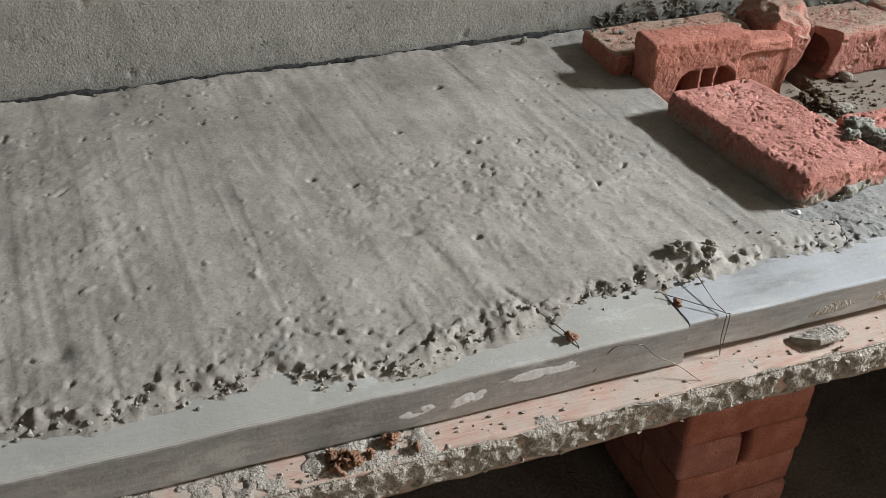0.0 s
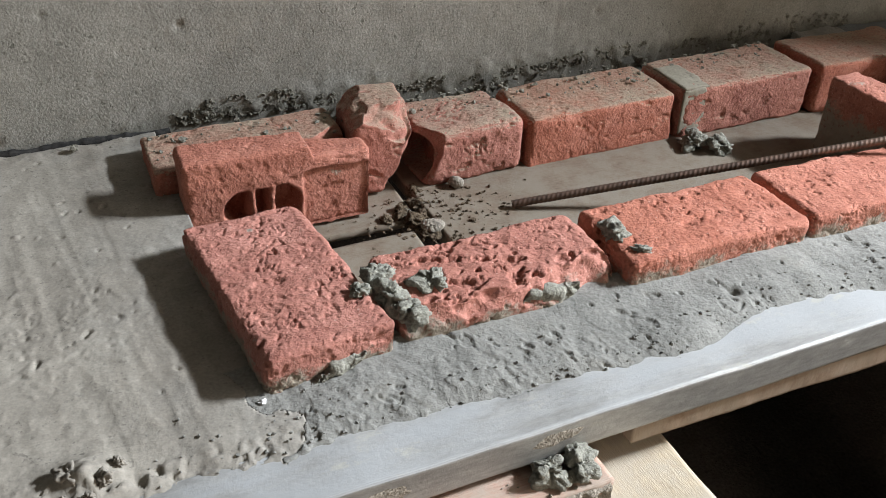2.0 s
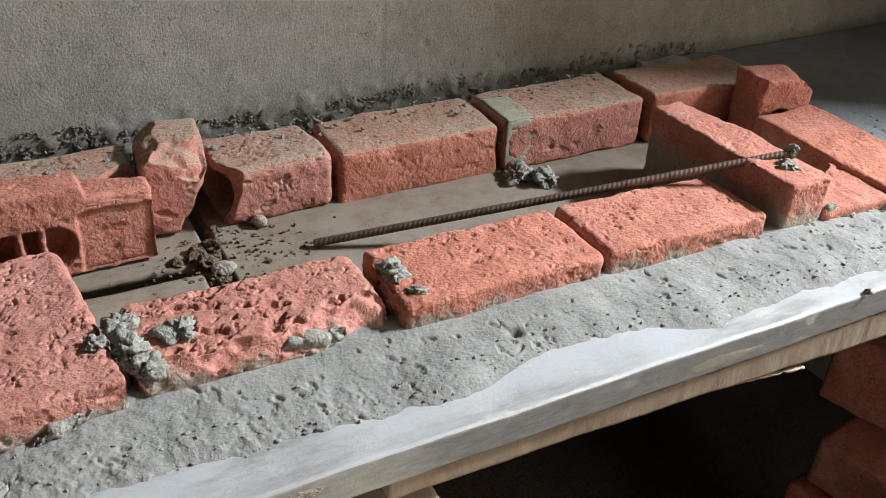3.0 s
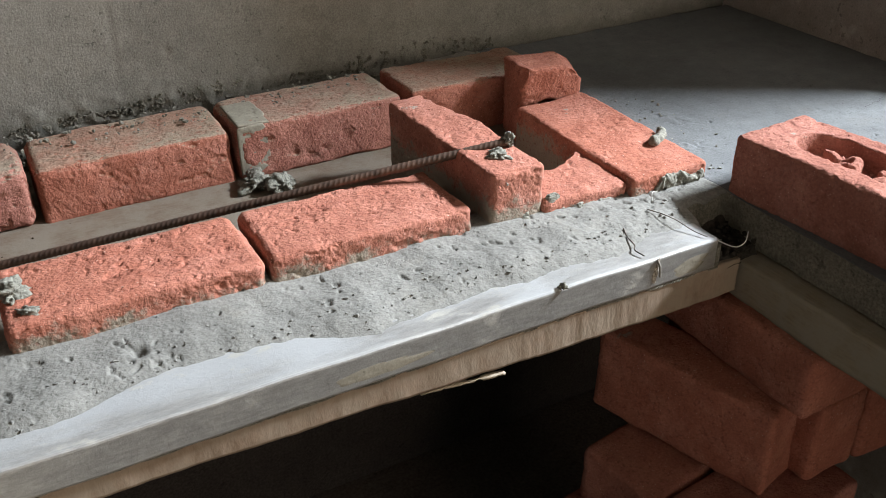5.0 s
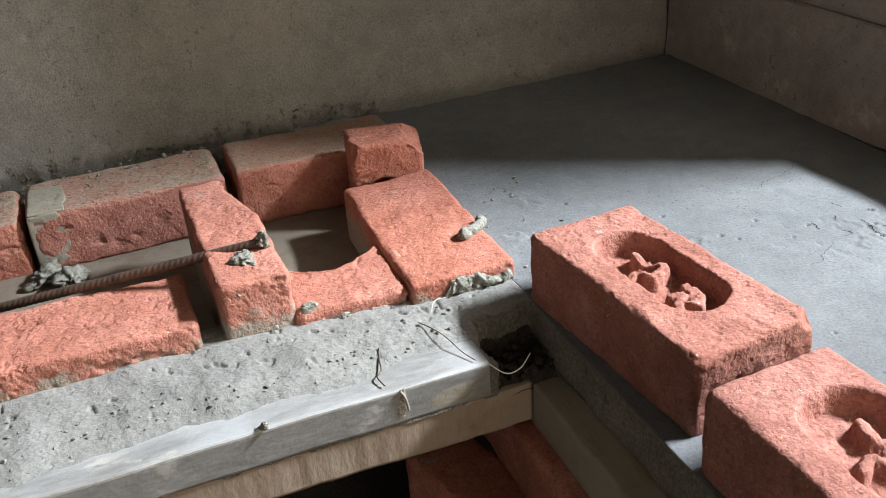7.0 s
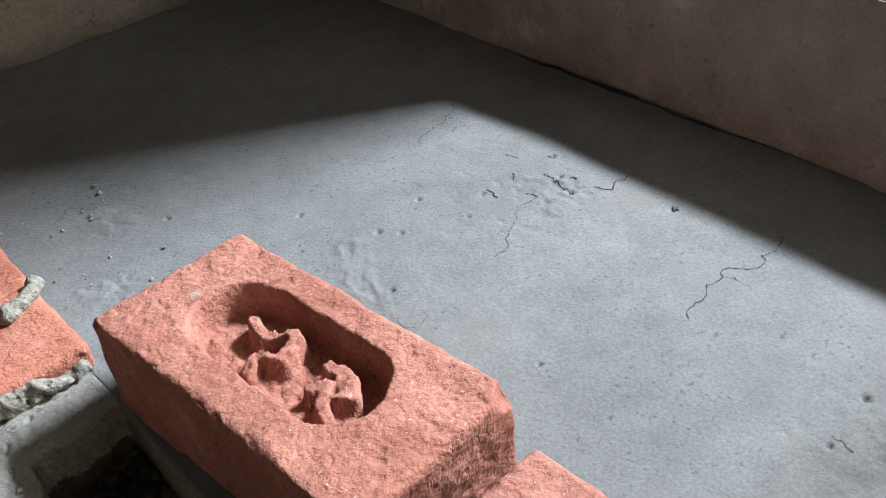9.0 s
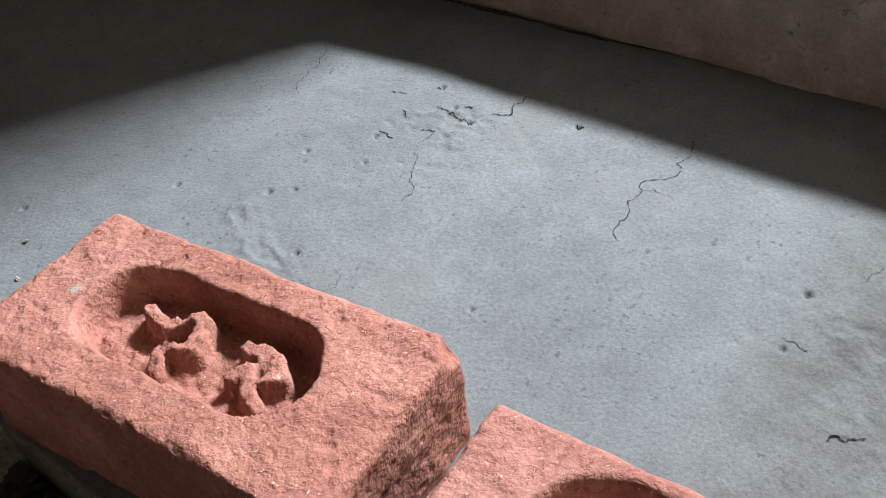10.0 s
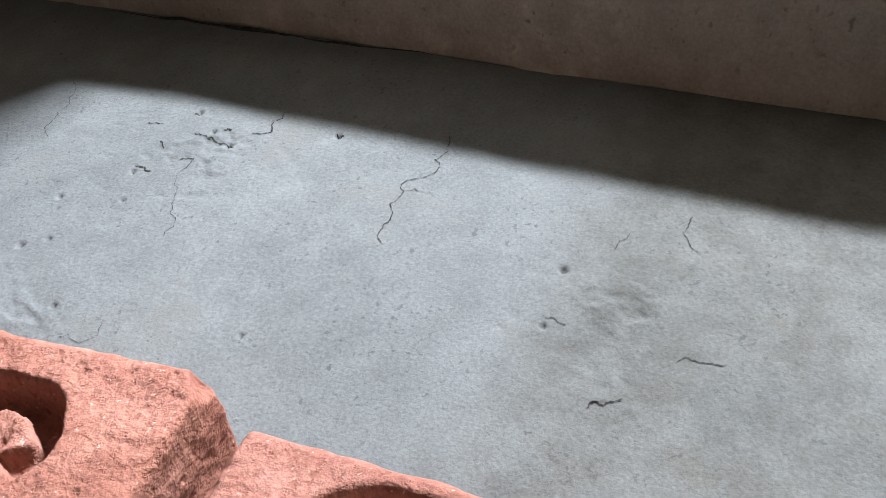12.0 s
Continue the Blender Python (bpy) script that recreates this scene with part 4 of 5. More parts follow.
plank("formwork_sheet", -2.19, 0.60, 0.705, 1.16, 0.738, PLY - 0.003, M_PLY, "grey formwork sheet under the slab", "formwork", 191, 0.001, 0.0, step=0.02)
plank("side_board", 1.664, 1.700, -0.85, 0.575, 0.705, 0.752, M_OLIVE, "olive-brown wooden edge board under the counter leg", "plank", 201, 0.002, 0.0, "y")
plank("formwork_sheet", 1.702, 2.20, -0.85, 1.16, 0.735, PLY - 0.003, M_PLY, "grey formwork sheet under the counter leg", "formwork", 211, 0.001, 0.0, step=0.02)

xs, zs = np.arange(-0.45, 0.846, 0.0016), np.arange(0.7155, 0.7505, 0.0016)
gx, gz = np.meshgrid(xs, zs)
p = np.stack([gx.ravel(), np.zeros(gx.size), gz.ravel()], 1)
rim = smooth(0.0, 0.006, p[:, 2] - 0.7155) * smooth(0.0, 0.007, 0.7505 - p[:, 2])
d = 0.0050 + 0.0022 * fbm(p, 0.012, 185, 4) - 0.0034 * smooth(0.30, 0.50, vn(p, 0.009, 186) + 0.5 * vn(p, 0.03, 187)) + 0.0012 * vn(p, 0.0045, 188)
p[:, 1] = 0.5085 - d * rim
p[:, 2] += 0.0015 * fbm(p, 0.03, 189, 2)
part("cement_crust", mesh_of("cement_crust", p, grid_faces(len(xs), len(zs)), M_CRUST), crusted, "torn beige cement crust")
xs, ys = np.arange(-0.45, 0.60, 0.0017), np.arange(0.5065, 0.5405, 0.0017)
gx, gy = np.meshgrid(xs, ys)
p = np.stack([gx.ravel(), gy.ravel(), np.zeros(gx.size)], 1)
d = 0.0022 + 0.0022 * fbm(p, 0.016, 195, 3) - 0.0034 * smooth(0.35, 0.62, vn(p, 0.009, 196) + 0.5 * vn(p, 0.03, 197))
bare = smooth(0.25, 0.6, fbm(p, 0.10, 198, 2) + 0.5) * smooth(0.60, 0.36, p[:, 0]) * smooth(0.0, 0.004, p[:, 1] - 0.5065)
p[:, 2] = 0.7490 + np.maximum(d, 0.0) * bare
part("cement_crust", mesh_of("cement_crust", p, grid_faces(len(xs), len(ys)), M_CRUST), crusted, "torn beige cement crust")

# ---- bricks ----


BRICKS = {}


def brick(x, y, z, lx, ly, lz, turn, seed, label, group, mat=None, tip=(0, 0), step=0.0020, **more):
    v, f = rough_block(lx, ly, lz, seed, step, **more)
    ob = new("brick", mesh_of("brick", v, f, mat or M_BRICK))
    BRICKS[seed] = ob
    ob.matrix_world = pose(x, y, z, tip[0], tip[1], turn)
    return tagged(ob, label, "brick", group)


RING = "bricks round the opening"
red = "rough red clay brick bedded in mortar beside the opening"
brick(0.651, 0.777, 0.794, 0.118, 0.228, 0.076, 5.5, 3, "rough pink-red clay brick set across the opening's end", RING, M_BRICK_SET, step=0.0014, pits=1.2, r=0.008)
brick(0.840, 0.727, 0.793, 0.224, 0.104, 0.074, 0.5, 5, "pitted red clay brick with a torn front edge", RING, M_BRICK_SET, step=0.0014, pits=1.4, tears=1.4, r=0.010, rough=1.25, torn=(-0.050, 0.006), cuts=(((0.02, -0.046, 0.022), (0.1, -1, 0.9), 0.010), ((-0.06, -0.047, 0.030), (-0.3, -1, 0.7), 0.006)))
brick(1.073, 0.725, 0.791, 0.222, 0.106, 0.074, 0.0, 7, red, RING, M_BRICK_SET, step=0.0015, pits=1.2, r=0.009)
brick(1.296, 0.724, 0.791, 0.214, 0.106, 0.074, 0.3, 11, red, RING, M_BRICK_SET, step=0.0017, pits=1.0, r=0.008)
brick(1.454, 0.786, 0.806, 0.066, 0.236, 0.106, 1.0, 13, "red clay brick standing on edge with a chipped top", RING, M_BRICK_SET, pits=0.8, r=0.006, cuts=(((0.022, 0.06, 0.053), (1, 0.25, 0.35), 0.012),))
brick(1.541, 0.708, 0.783, 0.106, 0.098, 0.068, -2.0, 17, "broken half of a red clay brick with a hollow back edge", RING, M_BRICK_SET, pits=0.8, r=0.006, bites=((-0.008, 0.078, 0.058),))
brick(1.646, 0.770, 0.786, 0.104, 0.244, 0.072, -0.5, 19, "smooth-topped red clay brick with a dab of mortar", RING, M_BRICK_SET, pits=0.7, r=0.006)
brick(1.660, 0.930, 0.808, 0.088, 0.066, 0.108, -12, 23, "broken red clay brick standing on end with a hollow side", RING, pits=0.8, r=0.007, frog=(-2, 0.060, 0.022, 0.028, -0.050, -0.004), cuts=(((-0.040, -0.02, 0.035), (-1, -0.5, 0.35), 0.006), ((0.034, 0, 0.045), (0.8, -0.1, 1), 0.004)))
dusty = "red clay brick with cement dust on top against the wall"
brick(0.688, 1.054, 0.790, 0.226, 0.100, 0.074, 0.0, 29, dusty, RING, M_BRICK_DUSTY, pits=1.0, r=0.007, cuts=(((0.06, -0.04, 0.02), (0.3, -1, 0.9), 0.006),))
brick(0.840, 1.042, 0.805, 0.074, 0.100, 0.100, -6, 31, "broken upright piece of red brick with a jagged peak", RING, M_BRICK_DUSTY, pits=1.2, r=0.008, cuts=(((0.01, -0.02, 0.044), (0.55, -0.6, 1), 0.010), ((-0.03, 0.0, 0.035), (-1, 0.1, 1), 0.006), ((0.028, 0.0, -0.012), (1, -0.25, -0.45), 0.004)))
brick(0.952, 1.036, 0.790, 0.136, 0.106, 0.072, 1.0, 37, "half red clay brick with a hollow broken end", RING, M_BRICK_DUSTY, pits=1.6, r=0.012, frog=(-1, 0.046, 0.029, 0.034, -0.006, -0.004), strokes=(((0.2, 0), (0.21, 0)),), cuts=(((-0.062, -0.03, 0), (-1, -0.55, 0.2), 0.006),))
brick(1.137, 1.038, 0.789, 0.226, 0.106, 0.072, 0.4, 41, dusty, RING, M_BRICK_DUSTY, pits=0.8, r=0.009)
brick(1.368, 1.037, 0.791, 0.222, 0.104, 0.073, 0.2, 43, dusty, RING, M_BRICK_DUSTY, pits=0.8, r=0.009)
brick(1.596, 1.032, 0.793, 0.214, 0.106, 0.074, -0.6, 47, dusty, RING, M_BRICK_DUSTY, pits=0.7, r=0.008)
brick(0.699, 0.978, 0.8075, 0.204, 0.050, 0.101, 0.0, 53, "red clay brick on edge with its ribbed hollow facing out", RING, pits=0.8, r=0.006, recess=(0.027, 0.110, -0.060, 0.020, 0.006), step_down=(0.034, 0.013), frog=(-2, 0.044, 0.024, 0.030, -0.019, -0.014), strokes=(((-0.010, -0.03), (-0.011, 0.03)), ((0.010, -0.03), (0.011, 0.03))), cuts=(((0.05, 0.016, 0.034), (0.25, 1.0, 0.7), 0.004),))

LOOSE = "loose bricks on the counter leg"
brick(1.757, 0.503, 0.8325, 0.110, 0.226, 0.073, 5.0, 59, "loose orange-red pressed brick with an oval hollow on top", LOOSE, M_BRICK_LOOSE, step=0.0015, pits=0.8, tears=0.9, r=0.005, rough=0.95, frog=(3, 0.070, 0.030, 0.022, 0.003, 0.002), cuts=(((0.046, -0.109, 0.031), (0.35, -1, 0.9), 0.005), ((-0.05, 0.11, 0.034), (-1, 1, 0.9), 0.004)))
brick(1.752, 0.246, 0.8325, 0.108, 0.226, 0.073, 2.0, 61, "loose orange-red pressed brick with an oval hollow on top", LOOSE, M_BRICK_LOOSE, step=0.0020, pits=0.5, tears=0.5, r=0.007, rough=0.8, frog=(3, 0.072, 0.036, 0.019, 0.004, 0.008))

STACK = "bricks stacked under the counter"
dark = "dark red brick in a loose stack under the counter"
brick(1.702, 0.536, 0.6685, 0.112, 0.232, 0.073, 0, 67, "red clay brick wedged under the edge board", STACK, step=0.005, pits=0.6)
brick(1.627, 0.550, 0.580, 0.070, 0.228, 0.108, 16, 71, dark, STACK, step=0.005, pits=0.6)
brick(1.715, 0.537, 0.580, 0.075, 0.230, 0.108, 2, 73, dark, STACK, step=0.006, pits=0.6)
brick(1.800, 0.537, 0.580, 0.075, 0.230, 0.108, -1, 74, dark, STACK, step=0.006, pits=0.6)
row = random.Random(8)
for k, z in enumerate((0.487, 0.412, 0.337, 0.262, 0.187, 0.112, 0.037)):
    for j in range(2):
        if k % 2 == 0:
            brick(1.632 + row.uniform(-0.008, 0.008), 0.552 - 0.115 * j, z, 0.23, 0.108, 0.074, row.uniform(2, 9), 80 + 2 * k + j, dark, STACK, step=0.006, pits=0.5)
        else:
            brick(1.560 + 0.116 * j + row.uniform(-0.008, 0.008), 0.495 + row.uniform(-0.01, 0.01), z, 0.11, 0.23, 0.074, row.uniform(-3, 5), 80 + 2 * k + j, dark, STACK, step=0.006, pits=0.5)
for k in range(10):
    z = 0.037 + 0.0745 * k
    if z > 0.45:
        break
    for j in range(2):
        if k % 2 == 0:
            brick(0.745 + 0.117 * j, 0.965, z, 0.11, 0.228, 0.074, row.uniform(-2, 2), 110 + 2 * k + j, "dark red brick in a pier under the slab", "bricks of the pier", step=0.008, pits=0.4)
        else:
            brick(0.8035, 0.907 + 0.117 * j, z, 0.228, 0.11, 0.074, row.uniform(-2, 2), 110 + 2 * k + j, "dark red brick in a pier under the slab", "bricks of the pier", step=0.008, pits=0.4)

# ---- reinforcing bar, wires ----
a, b_ = np.array((0.962, 0.905, 0.7625)), np.array((1.474, 0.722, 0.864))
n_ring = 900
t = np.linspace(0, 1, n_ring)[:, None]
line = a + (b_ - a) * t
s = np.arange(n_ring) * np.linalg.norm(b_ - a) / n_ring
v, f = tube_along(line, 0.0046, 12)
th = np.tile(np.arange(12) / 12 * 2 * math.pi, n_ring)
rib = np.clip(np.sin(np.repeat(s, 12) / 0.0056 * 2 * math.pi + 2 * th), 0, 1) ** 1.5
v = np.repeat(line, 12, 0) + (v - np.repeat(line, 12, 0)) * (1 + 0.11 * rib)[:, None]
tagged(new("reinforcing_bar", mesh_of("reinforcing_bar", v, f, M_STEEL)), "ribbed rusty steel bar leaning across the opening", "steel bar")


def lump(x, y, z, size, seed, label, squash=0.7, mat=None, name="mortar_lump", rough=0.62):
    v, f = blob(seed, size, squash, rough, 4)
    ob = new(name, mesh_of(name, v, f, mat or M_CLOD))
    ob.matrix_world = pose(x, y, z, 0, 0, seed * 47 % 360)
    return tagged(ob, label, "mortar lump", "mortar lumps")


def wire(ctrl, radius, label, mat=None, name="binding_wire"):
    v, f = tube_along(spline(ctrl, 10), radius, 6)
    tagged(new(name, mesh_of(name, v, f, mat or M_WIRE)), label, "wire")


dark_wire = "thin dark binding wire bent over the tube joint"
wire([(0.402, 0.579, 0.799), (0.424, 0.559, 0.7975), (0.443, 0.541, 0.796), (0.446, 0.5385, 0.793), (0.4445, 0.5375, 0.762)], 0.00042, dark_wire)
wire([(0.444, 0.592, 0.802), (0.441, 0.558, 0.798), (0.443, 0.541, 0.796), (0.4415, 0.5375, 0.790), (0.441, 0.537, 0.770), (0.443, 0.536, 0.752)], 0.00042, dark_wire)
wire([(0.318, 0.536, 0.768), (0.324, 0.537, 0.777), (0.331, 0.536, 0.787), (0.338, 0.535, 0.792), (0.359, 0.533, 0.789), (0.373, 0.531, 0.775), (0.394, 0.526, 0.762), (0.407, 0.516, 0.753), (0.434, 0.504, 0.735)], 0.0004, "loop of dark binding wire hanging in front of the tube")
wire([(0.340, 0.5055, 0.752), (0.352, 0.504, 0.749), (0.374, 0.503, 0.746)], 0.0006, "short bit of dark binding wire on the plank")
wire([(0.281, 0.605, 0.801), (0.288, 0.590, 0.800), (0.297, 0.569, 0.798), (0.304, 0.542, 0.7965), (0.298, 0.536, 0.792)], 0.0004, "dark wire lying over the slab edge")
lump(0.411, 0.567, 0.796, 0.004, 51, "orange-brown crumb of brick in the tube joint", 0.6, M_RESIN, "brick_crumb")
lump(0.302, 0.552, 0.798, 0.005, 52, "orange-brown crumb of brick on the tube", 0.6, M_RESIN, "brick_crumb")
v, f = rough_block(0.050, 0.024, 0.007, 53, 0.0015, r=0.0025, warp=0.002, cuts=(((-0.018, 0, 0), (-1, -0.5, 0.1), 0.004), ((0.02, 0.008, 0), (0.6, 1, 0), 0.003)))
ob = tagged(new("mortar_flake", mesh_of("mortar_flake", v, f, M_CRUST)), "broken flake of pale mortar leaning on the plank", "mortar flake")
ob.matrix_world = pose(0.540, 0.527, 0.756, -18, 0, 4)
wire([(1.542, 0.600, 0.800), (1.538, 0.588, 0.797), (1.535, 0.573, 0.7965), (1.529, 0.565, 0.7965), (1.531, 0.553, 0.7955)], 0.0007, "twisted grey binding wire on the tube")
wire([(1.541, 0.5445, 0.792), (1.545, 0.5440, 0.784), (1.547, 0.5440, 0.771)], 0.0012, "pale strand of thread down the tube", M_PALE, "thread")
wire([(1.602, 0.627, 0.804), (1.606, 0.634, 0.807), (1.613, 0.640, 0.807), (1.622, 0.643, 0.804)], 0.0003, "fine pale thread curling on the mortar", M_THREAD, "thread")
wire([(1.585, 0.616, 0.804), (1.594, 0.600, 0.803), (1.600, 0.585, 0.801), (1.606, 0.566, 0.7965), (1.612, 0.552, 0.7950)], 0.0005, "dull grey wire lying over the mortar onto the tube", M_WIRE)
wire([(1.622, 0.550, 0.790), (1.631, 0.532, 0.788), (1.644, 0.531, 0.790), (1.658, 0.541, 0.794)], 0.0006, "white thread hanging at the tube's end", M_THREAD, "thread")
v, f = rough_block(0.09, 0.006, 0.003, 301, 0.003, r=0.0012, warp=0.004)
ob = tagged(new("wood_splinter", mesh_of("wood_splinter", v, f, M_PINE)), "pale wood splinter hanging from the board", "splinter")
ob.matrix_world = pose(1.325, 0.551, 0.7145, 0, 2, -3)

# ---- mortar lumps and crumbs ----


for a, c, r in ((0.447, 0.628, 0.009), (0.470, 0.615, 0.007), (0.458, 0.600, 0.005), (0.482, 0.628, 0.004)):
    lump(a, c, 0.804, r, int(a * 1000), "broken crumb of concrete where the tubes meet", 0.7, M_SLAB)
clod = "crumbly grey-green mortar lump stuck on a brick"
lump(0.728, 0.740, 0.833, 0.013, 1, clod, 0.6)
lump(0.729, 0.706, 0.832, 0.015, 2, clod, 0.6)
lump(0.704, 0.722, 0.834, 0.009, 3, clod)
lump(0.739, 0.682, 0.828, 0.013, 4, clod)
lump(0.774, 0.716, 0.832, 0.017, 5, clod, 0.45)
lump(0.976, 0.724, 0.830, 0.014, 6, clod, 0.6)
lump(0.984, 0.692, 0.828, 0.008, 7, clod, 0.6)
lump(1.262, 0.956, 0.766, 0.019, 8, "mortar lump on the formwork beside a brick", 0.6)
lump(1.292, 0.934, 0.765, 0.016, 9, "mortar lump on the formwork beside a brick", 0.6)
lump(0.921, 0.974, 0.764, 0.0095, 10, "small stone on the formwork", 0.7, M_CRUST, "pebble", 0.15)
lump(0.858, 0.900, 0.760, 0.013, 11, "small stone on the formwork", 0.45, M_CRUST, "pebble", 0.15)
for a, c, r in ((0.845, 0.925, 0.012), (0.860, 0.905, 0.011), (0.832, 0.940, 0.009), (0.858, 0.935, 0.010), (0.815, 0.938, 0.007), (0.846, 0.895, 0.008), (0.872, 0.985, 0.012), (0.862, 0.960, 0.010), (0.84, 0.955, 0.008), (0.855, 0.885, 0.006)):
    lump(a, c, 0.754, r, int(a * 1000) + 7, "brown crumbled rubble beside the gap in the formwork", 0.6, M_DIRT, "rubble_lump", 0.5)
line = spline([(-0.024, 0.0, 0.0), (-0.010, 0.002, 0.001), (0.004, -0.001, 0.0005), (0.022, 0.003, 0.0)], 14)
wide = 0.0062 * np.sqrt(np.clip(1 - np.linspace(-1, 1, len(line)) ** 6, 0.01, 1)) * (1 + 0.25 * vn(line, 0.010, 12))
v, f = tube_along(line, wide, 14)
v = v + 0.0016 * np.stack([fbm(v, 0.006, 412, 2), fbm(v, 0.006, 413, 2), fbm(v, 0.006, 414, 2)], 1)
ob = tagged(new("mortar_lump", mesh_of("mortar_lump", v, f, M_CLOD)), "finger of grey mortar dried on a brick", "mortar lump", "mortar lumps")
ob.matrix_world = pose(1.685, 0.719, 0.8255, 0, 0, 36)
lump(1.476, 0.722, 0.866, 0.008, 13, "dab of mortar on the end of the steel bar", 0.8)
lump(1.455, 0.705, 0.861, 0.010, 14, "white dab of mortar on a brick", 0.4)
lump(0.800, 0.530, 0.758, 0.014, 15, "mortar lump on the shuttering plank")
lump(0.826, 0.528, 0.758, 0.016, 16, "mortar lump on the shuttering plank", 0.6)
lump(0.855, 0.470, 0.717, 0.009, 17, "mortar lump on the support board")
lump(1.429, 0.547, 0.7955, 0.004, 18, "white crumb of mortar on the tube", 0.8)
lump(0.597, 0.652, 0.8005, 0.0032, 19, "white dab of lime at a brick corner", 0.3, M_CHALK)


def smear(x, y, z, lx, ly, lz, seed, holder, turn=0.0, film=False):
    """Mortar that has dried on a brick, a part of that brick."""
    if film:
        v, f = rough_block(lx, ly, lz, seed, 0.0015, r=min(lx, ly, lz) * 0.45, warp=0.002, rough=0.7, pits=0.8, cuts=(((lx * 0.42, 0, 0), (1, 0, 0.15), 0.005),))
    else:
        v, f = rough_block(lx, ly, lz, seed, 0.0014, r=min(lx, ly, lz) * 0.45, warp=0.003, rough=2.4, pits=1.5, cuts=(((lx * 0.3, 0, -lz * 0.25), (0.6, 0, -1), 0.007), ((-lx * 0.3, 0, lz * 0.25), (-0.7, 0, 1), 0.007)))
        v = v + 0.0022 * np.stack([fbm(v + seed, 0.009, seed + k, 3) for k in (1, 2, 3)], 1)
        v[:, 2] += 0.3 * lz * vn(v * np.array((1, 0, 0)) + seed, 0.020, seed + 4)
    ob = new("mortar_smear", mesh_of("mortar_smear", v, f, M_FILM if film else M_CLOD))
    ob.parent = BRICKS[holder]
    ob.matrix_basis = BRICKS[holder].matrix_basis.inverted() @ pose(x, y, z, 0, 0, turn)
    ob["label"] = "dried grey mortar"


smear(1.279, 0.9850, 0.7935, 0.040, 0.0030, 0.064, 401, 43, film=True)
smear(1.280, 1.022, 0.8275, 0.042, 0.074, 0.0035, 402, 43, film=True)
smear(0.872, 0.6800, 0.811, 0.080, 0.009, 0.020, 403, 5, 1)
smear(0.660, 0.6635, 0.803, 0.060, 0.007, 0.014, 404, 3, 6)
smear(1.452, 0.668, 0.796, 0.040, 0.007, 0.016, 405, 13)
smear(1.450, 0.672, 0.853, 0.045, 0.012, 0.008, 406, 13)
smear(1.500, 0.667, 0.806, 0.014, 0.008, 0.024, 407, 17)
smear(1.545, 0.662, 0.805, 0.080, 0.006, 0.010, 408, 17)
smear(1.655, 0.6500, 0.806, 0.080, 0.008, 0.018, 409, 19)
smear(1.300, 0.672, 0.801, 0.050, 0.005, 0.012, 410, 11)
for k in range(12):
    lump(0.125 + row.uniform(-0.04, 0.04), 0.521 + row.uniform(-0.008, 0.008), 0.754 + row.uniform(-0.001, 0.003), row.uniform(0.003, 0.006), 30 + k, "orange-brown crumbly resin on the plank", 0.8, M_RESIN, "resin_crumb")


def crumbs(name, count, seed, where, size, mat, label):
    """Many small loose grains as one heap."""
    rng = np.random.RandomState(seed)
    shapes = [blob(200 + k, 1.0, 0.75, 0.75, 1) for k in range(9)]
    vs, fs, base = [], [], 0
    for k in range(count):
        x, y, z = where(rng)
        v, f = shapes[k % 9]
        r = size[0] + (size[1] - size[0]) * rng.rand() ** 3
        a = rng.rand() * 6.28
        rot = np.array(((math.cos(a), -math.sin(a), 0), (math.sin(a), math.cos(a), 0), (0, 0, 1)))
        vs.append(v @ rot.T * r + (x, y, z + 0.4 * r))
        fs.append(f + base)
        base += len(v)
    tagged(new(name, mesh_of(name, np.concatenate(vs), np.concatenate(fs), mat, False)), label, "debris", "", "stuff")


def on_slab(x, y):
    return TOP + float(slab_height(np.array([[x, y, 0.0]]))[0])


def near_edge(rng):
    x = rng.uniform(-0.3, 0.45)
    y = float(tube_edge(np.array([x]))[0]) + rng.normal(0.006, 0.007)
    return x, y, max(on_slab(x, y), 0.795)


def strip_edge(rng):
    x = rng.uniform(0.50, 1.64)
    y = float(tube_edge(np.array([x]))[0]) + 0.006 + abs(rng.normal(0, 0.028))
    return (x, y, max(on_slab(x, y), 0.793)) if y < 0.672 else (x, 0.668, on_slab(x, 0.66))


def wall_foot(rng):
    x = rng.uniform(0.5, 1.75)
    y = rng.uniform(1.09, 1.158)
    return x, y, 0.757 + rng.uniform(0.0, 0.05) * (0.4 + 0.6 * rng.rand())


def wall_face(rng):
    """Clumps of torn plaster, higher in some stretches of the wall than in others."""
    x = rng.uniform(0.62, 1.74)
    high = 0.008 + 0.024 * max(math.exp(-((x - 0.72) / 0.09) ** 2), 0.8 * math.exp(-((x - 1.60) / 0.13) ** 2), 0.55 * math.exp(-((x - 1.28) / 0.12) ** 2), 0.25 * math.exp(-((x - 0.98) / 0.10) ** 2))
    x += 0.012 * math.sin(x * 61) + 0.006 * math.sin(x * 173)
    return x, WALL_Y - 0.0015, 0.800 + high * rng.rand() ** 1.7


def wall_joint(rng):
    x = rng.uniform(-0.4, 0.56)
    return x, WALL_Y - 0.010 + rng.normal(0, 0.006), TOP - 0.002


def row_tops(rng):
    x = rng.uniform(0.58, 1.48)
    return x, rng.uniform(1.03, 1.095), 0.826


def on_ply(rng):
    x, y = 0.87 + rng.normal(0, 0.05), rng.uniform(0.80, 0.98)
    return (x, y, PLY) if x > 0.866 else (x, y, 0.7530)


def on_plank(rng):
    return rng.uniform(-0.3, 0.84), rng.uniform(0.509, 0.537), 0.7505


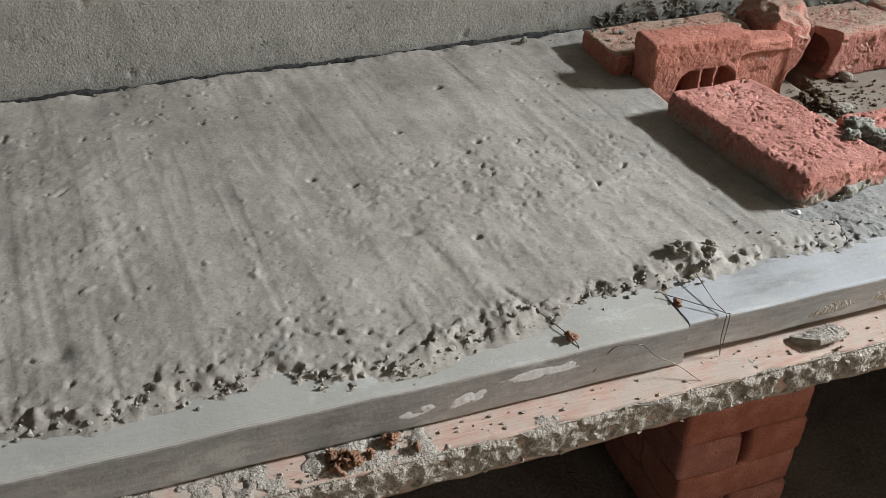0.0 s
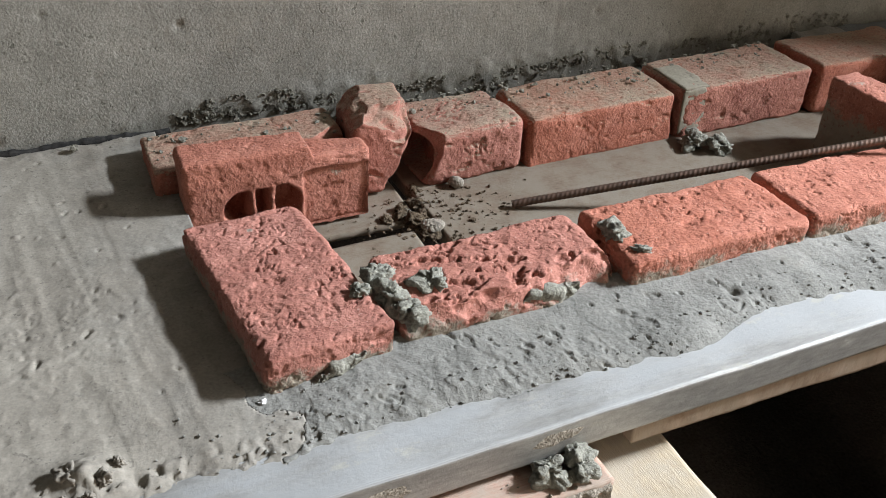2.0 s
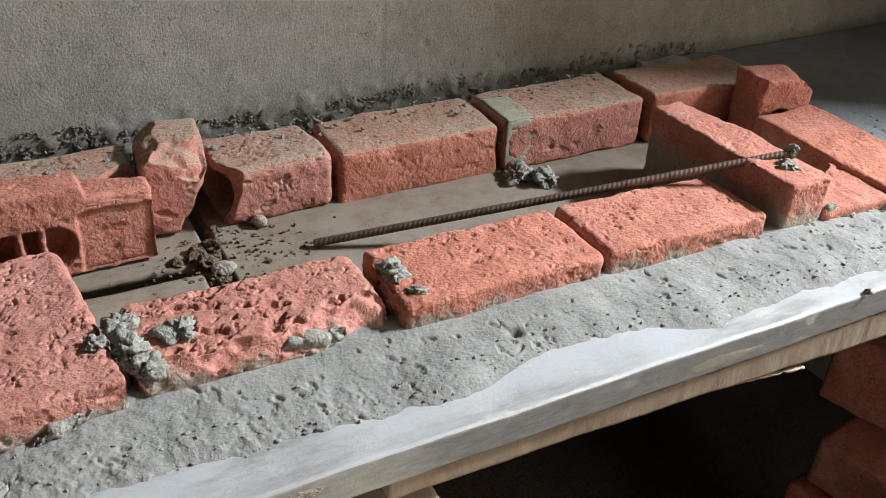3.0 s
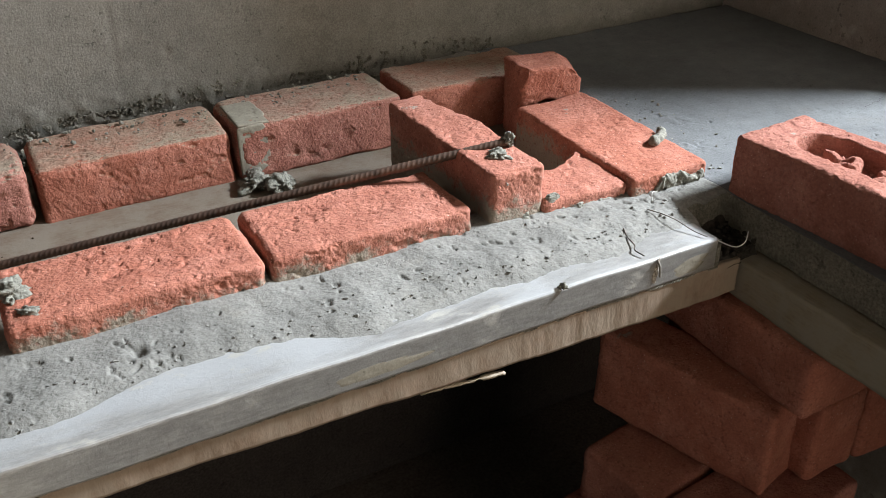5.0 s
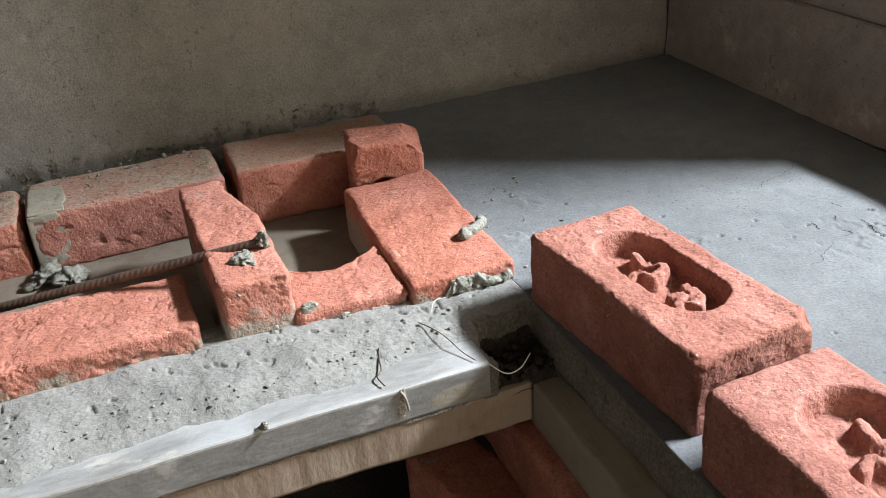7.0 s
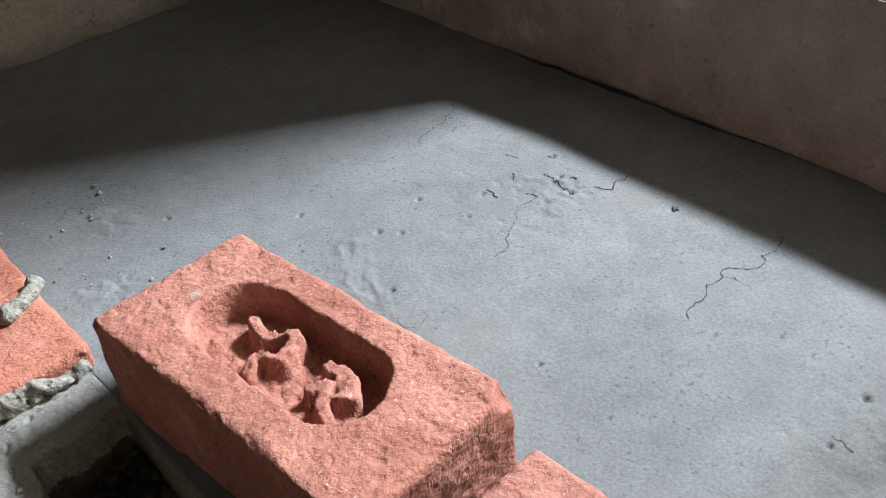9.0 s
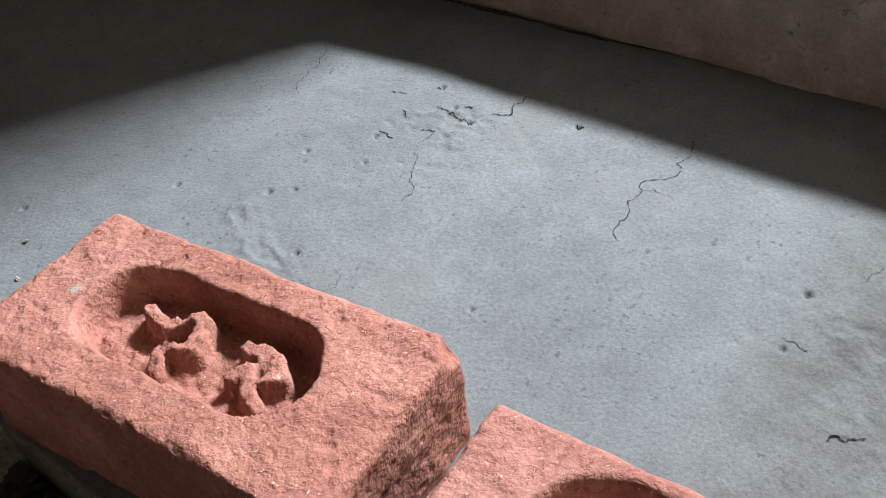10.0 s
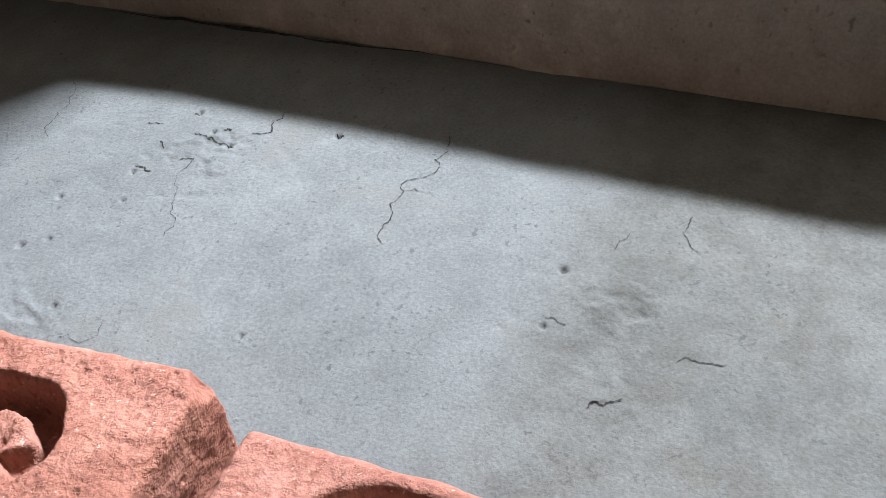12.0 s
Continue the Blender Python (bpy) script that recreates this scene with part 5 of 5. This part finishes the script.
def plank_front(rng):
    return rng.uniform(-0.3, 0.84), 0.505 + rng.uniform(-0.001, 0.003), 0.716 + 0.033 * rng.rand() ** 1.3


def notch_foot(rng):
    return rng.uniform(1.628, 1.688), rng.uniform(0.552, 0.606), 0.760 + 0.008 * rng.rand() ** 2


def leg_left(rng):
    x, y = rng.uniform(1.70, 1.80), rng.uniform(0.63, 0.9)
    return x, y, on_slab(x, y)


crumbs("mortar_crumbs", 520, 1, near_edge, (0.0005, 0.0034), M_SLAB, "grey mortar crumbs along the slab edge")
crumbs("mortar_crumbs", 800, 2, strip_edge, (0.0003, 0.0021), M_BED, "grey mortar crumbs in front of the bricks")
crumbs("plaster_debris", 2800, 11, wall_face, (0.0006, 0.0042), M_RUBBLE, "dark crumbled plaster clinging to the foot of the wall")
crumbs("plaster_debris", 3600, 3, wall_foot, (0.0008, 0.007), M_RUBBLE, "dark crumbled plaster along the foot of the wall")
crumbs("plaster_debris", 260, 10, wall_joint, (0.0006, 0.0038), M_RUBBLE, "dark crumbs in the joint along the wall")
crumbs("plaster_debris", 420, 4, row_tops, (0.0008, 0.004), M_CLOD, "cement grains on the back row of bricks")
crumbs("dirt_crumbs", 700, 5, on_ply, (0.0005, 0.0032), M_DIRT, "brown dirt crumbs on the formwork")
crumbs("cement_crumbs", 340, 6, on_plank, (0.0004, 0.0022), M_CRUST, "cement crumbs on the shuttering plank")
crumbs("cement_crumbs", 500, 7, plank_front, (0.0006, 0.0026), M_CRUST, "cement crust on the plank's edge")
# heap added over the board here to paint the brick's shade in the gap
xs, ys = np.arange(1.6235, 1.6900, 0.002), np.arange(0.5475, 0.6130, 0.002)
gx, gy = np.meshgrid(xs, ys)
p = np.stack([gx.ravel(), gy.ravel(), np.zeros(gx.size)], 1)
p[:, 2] = 0.7600 + 0.003 * fbm(p, 0.02, 420, 3) + 0.014 * smooth(0.590, 0.612, p[:, 1]) * (1 + 0.5 * vn(p, 0.02, 421)) - 0.012 * smooth(0.558, 0.548, p[:, 1])
tagged(new("gap_shade_heap", mesh_of("gap_shade_heap", p, grid_faces(len(xs), len(ys)), M_SHADE_SOIL)), "near-black dirt heap standing in for shade in the gap at the tube's end", "dirt", "", "stuff")
crumbs("dirt_crumbs", 500, 8, notch_foot, (0.001, 0.0045), M_SHADE_SOIL, "near-black dirt grains that paint shade in the gap at the tube's end")
crumbs("mortar_crumbs", 60, 9, leg_left, (0.0008, 0.003), M_CLOD, "grains of mortar on the slab")
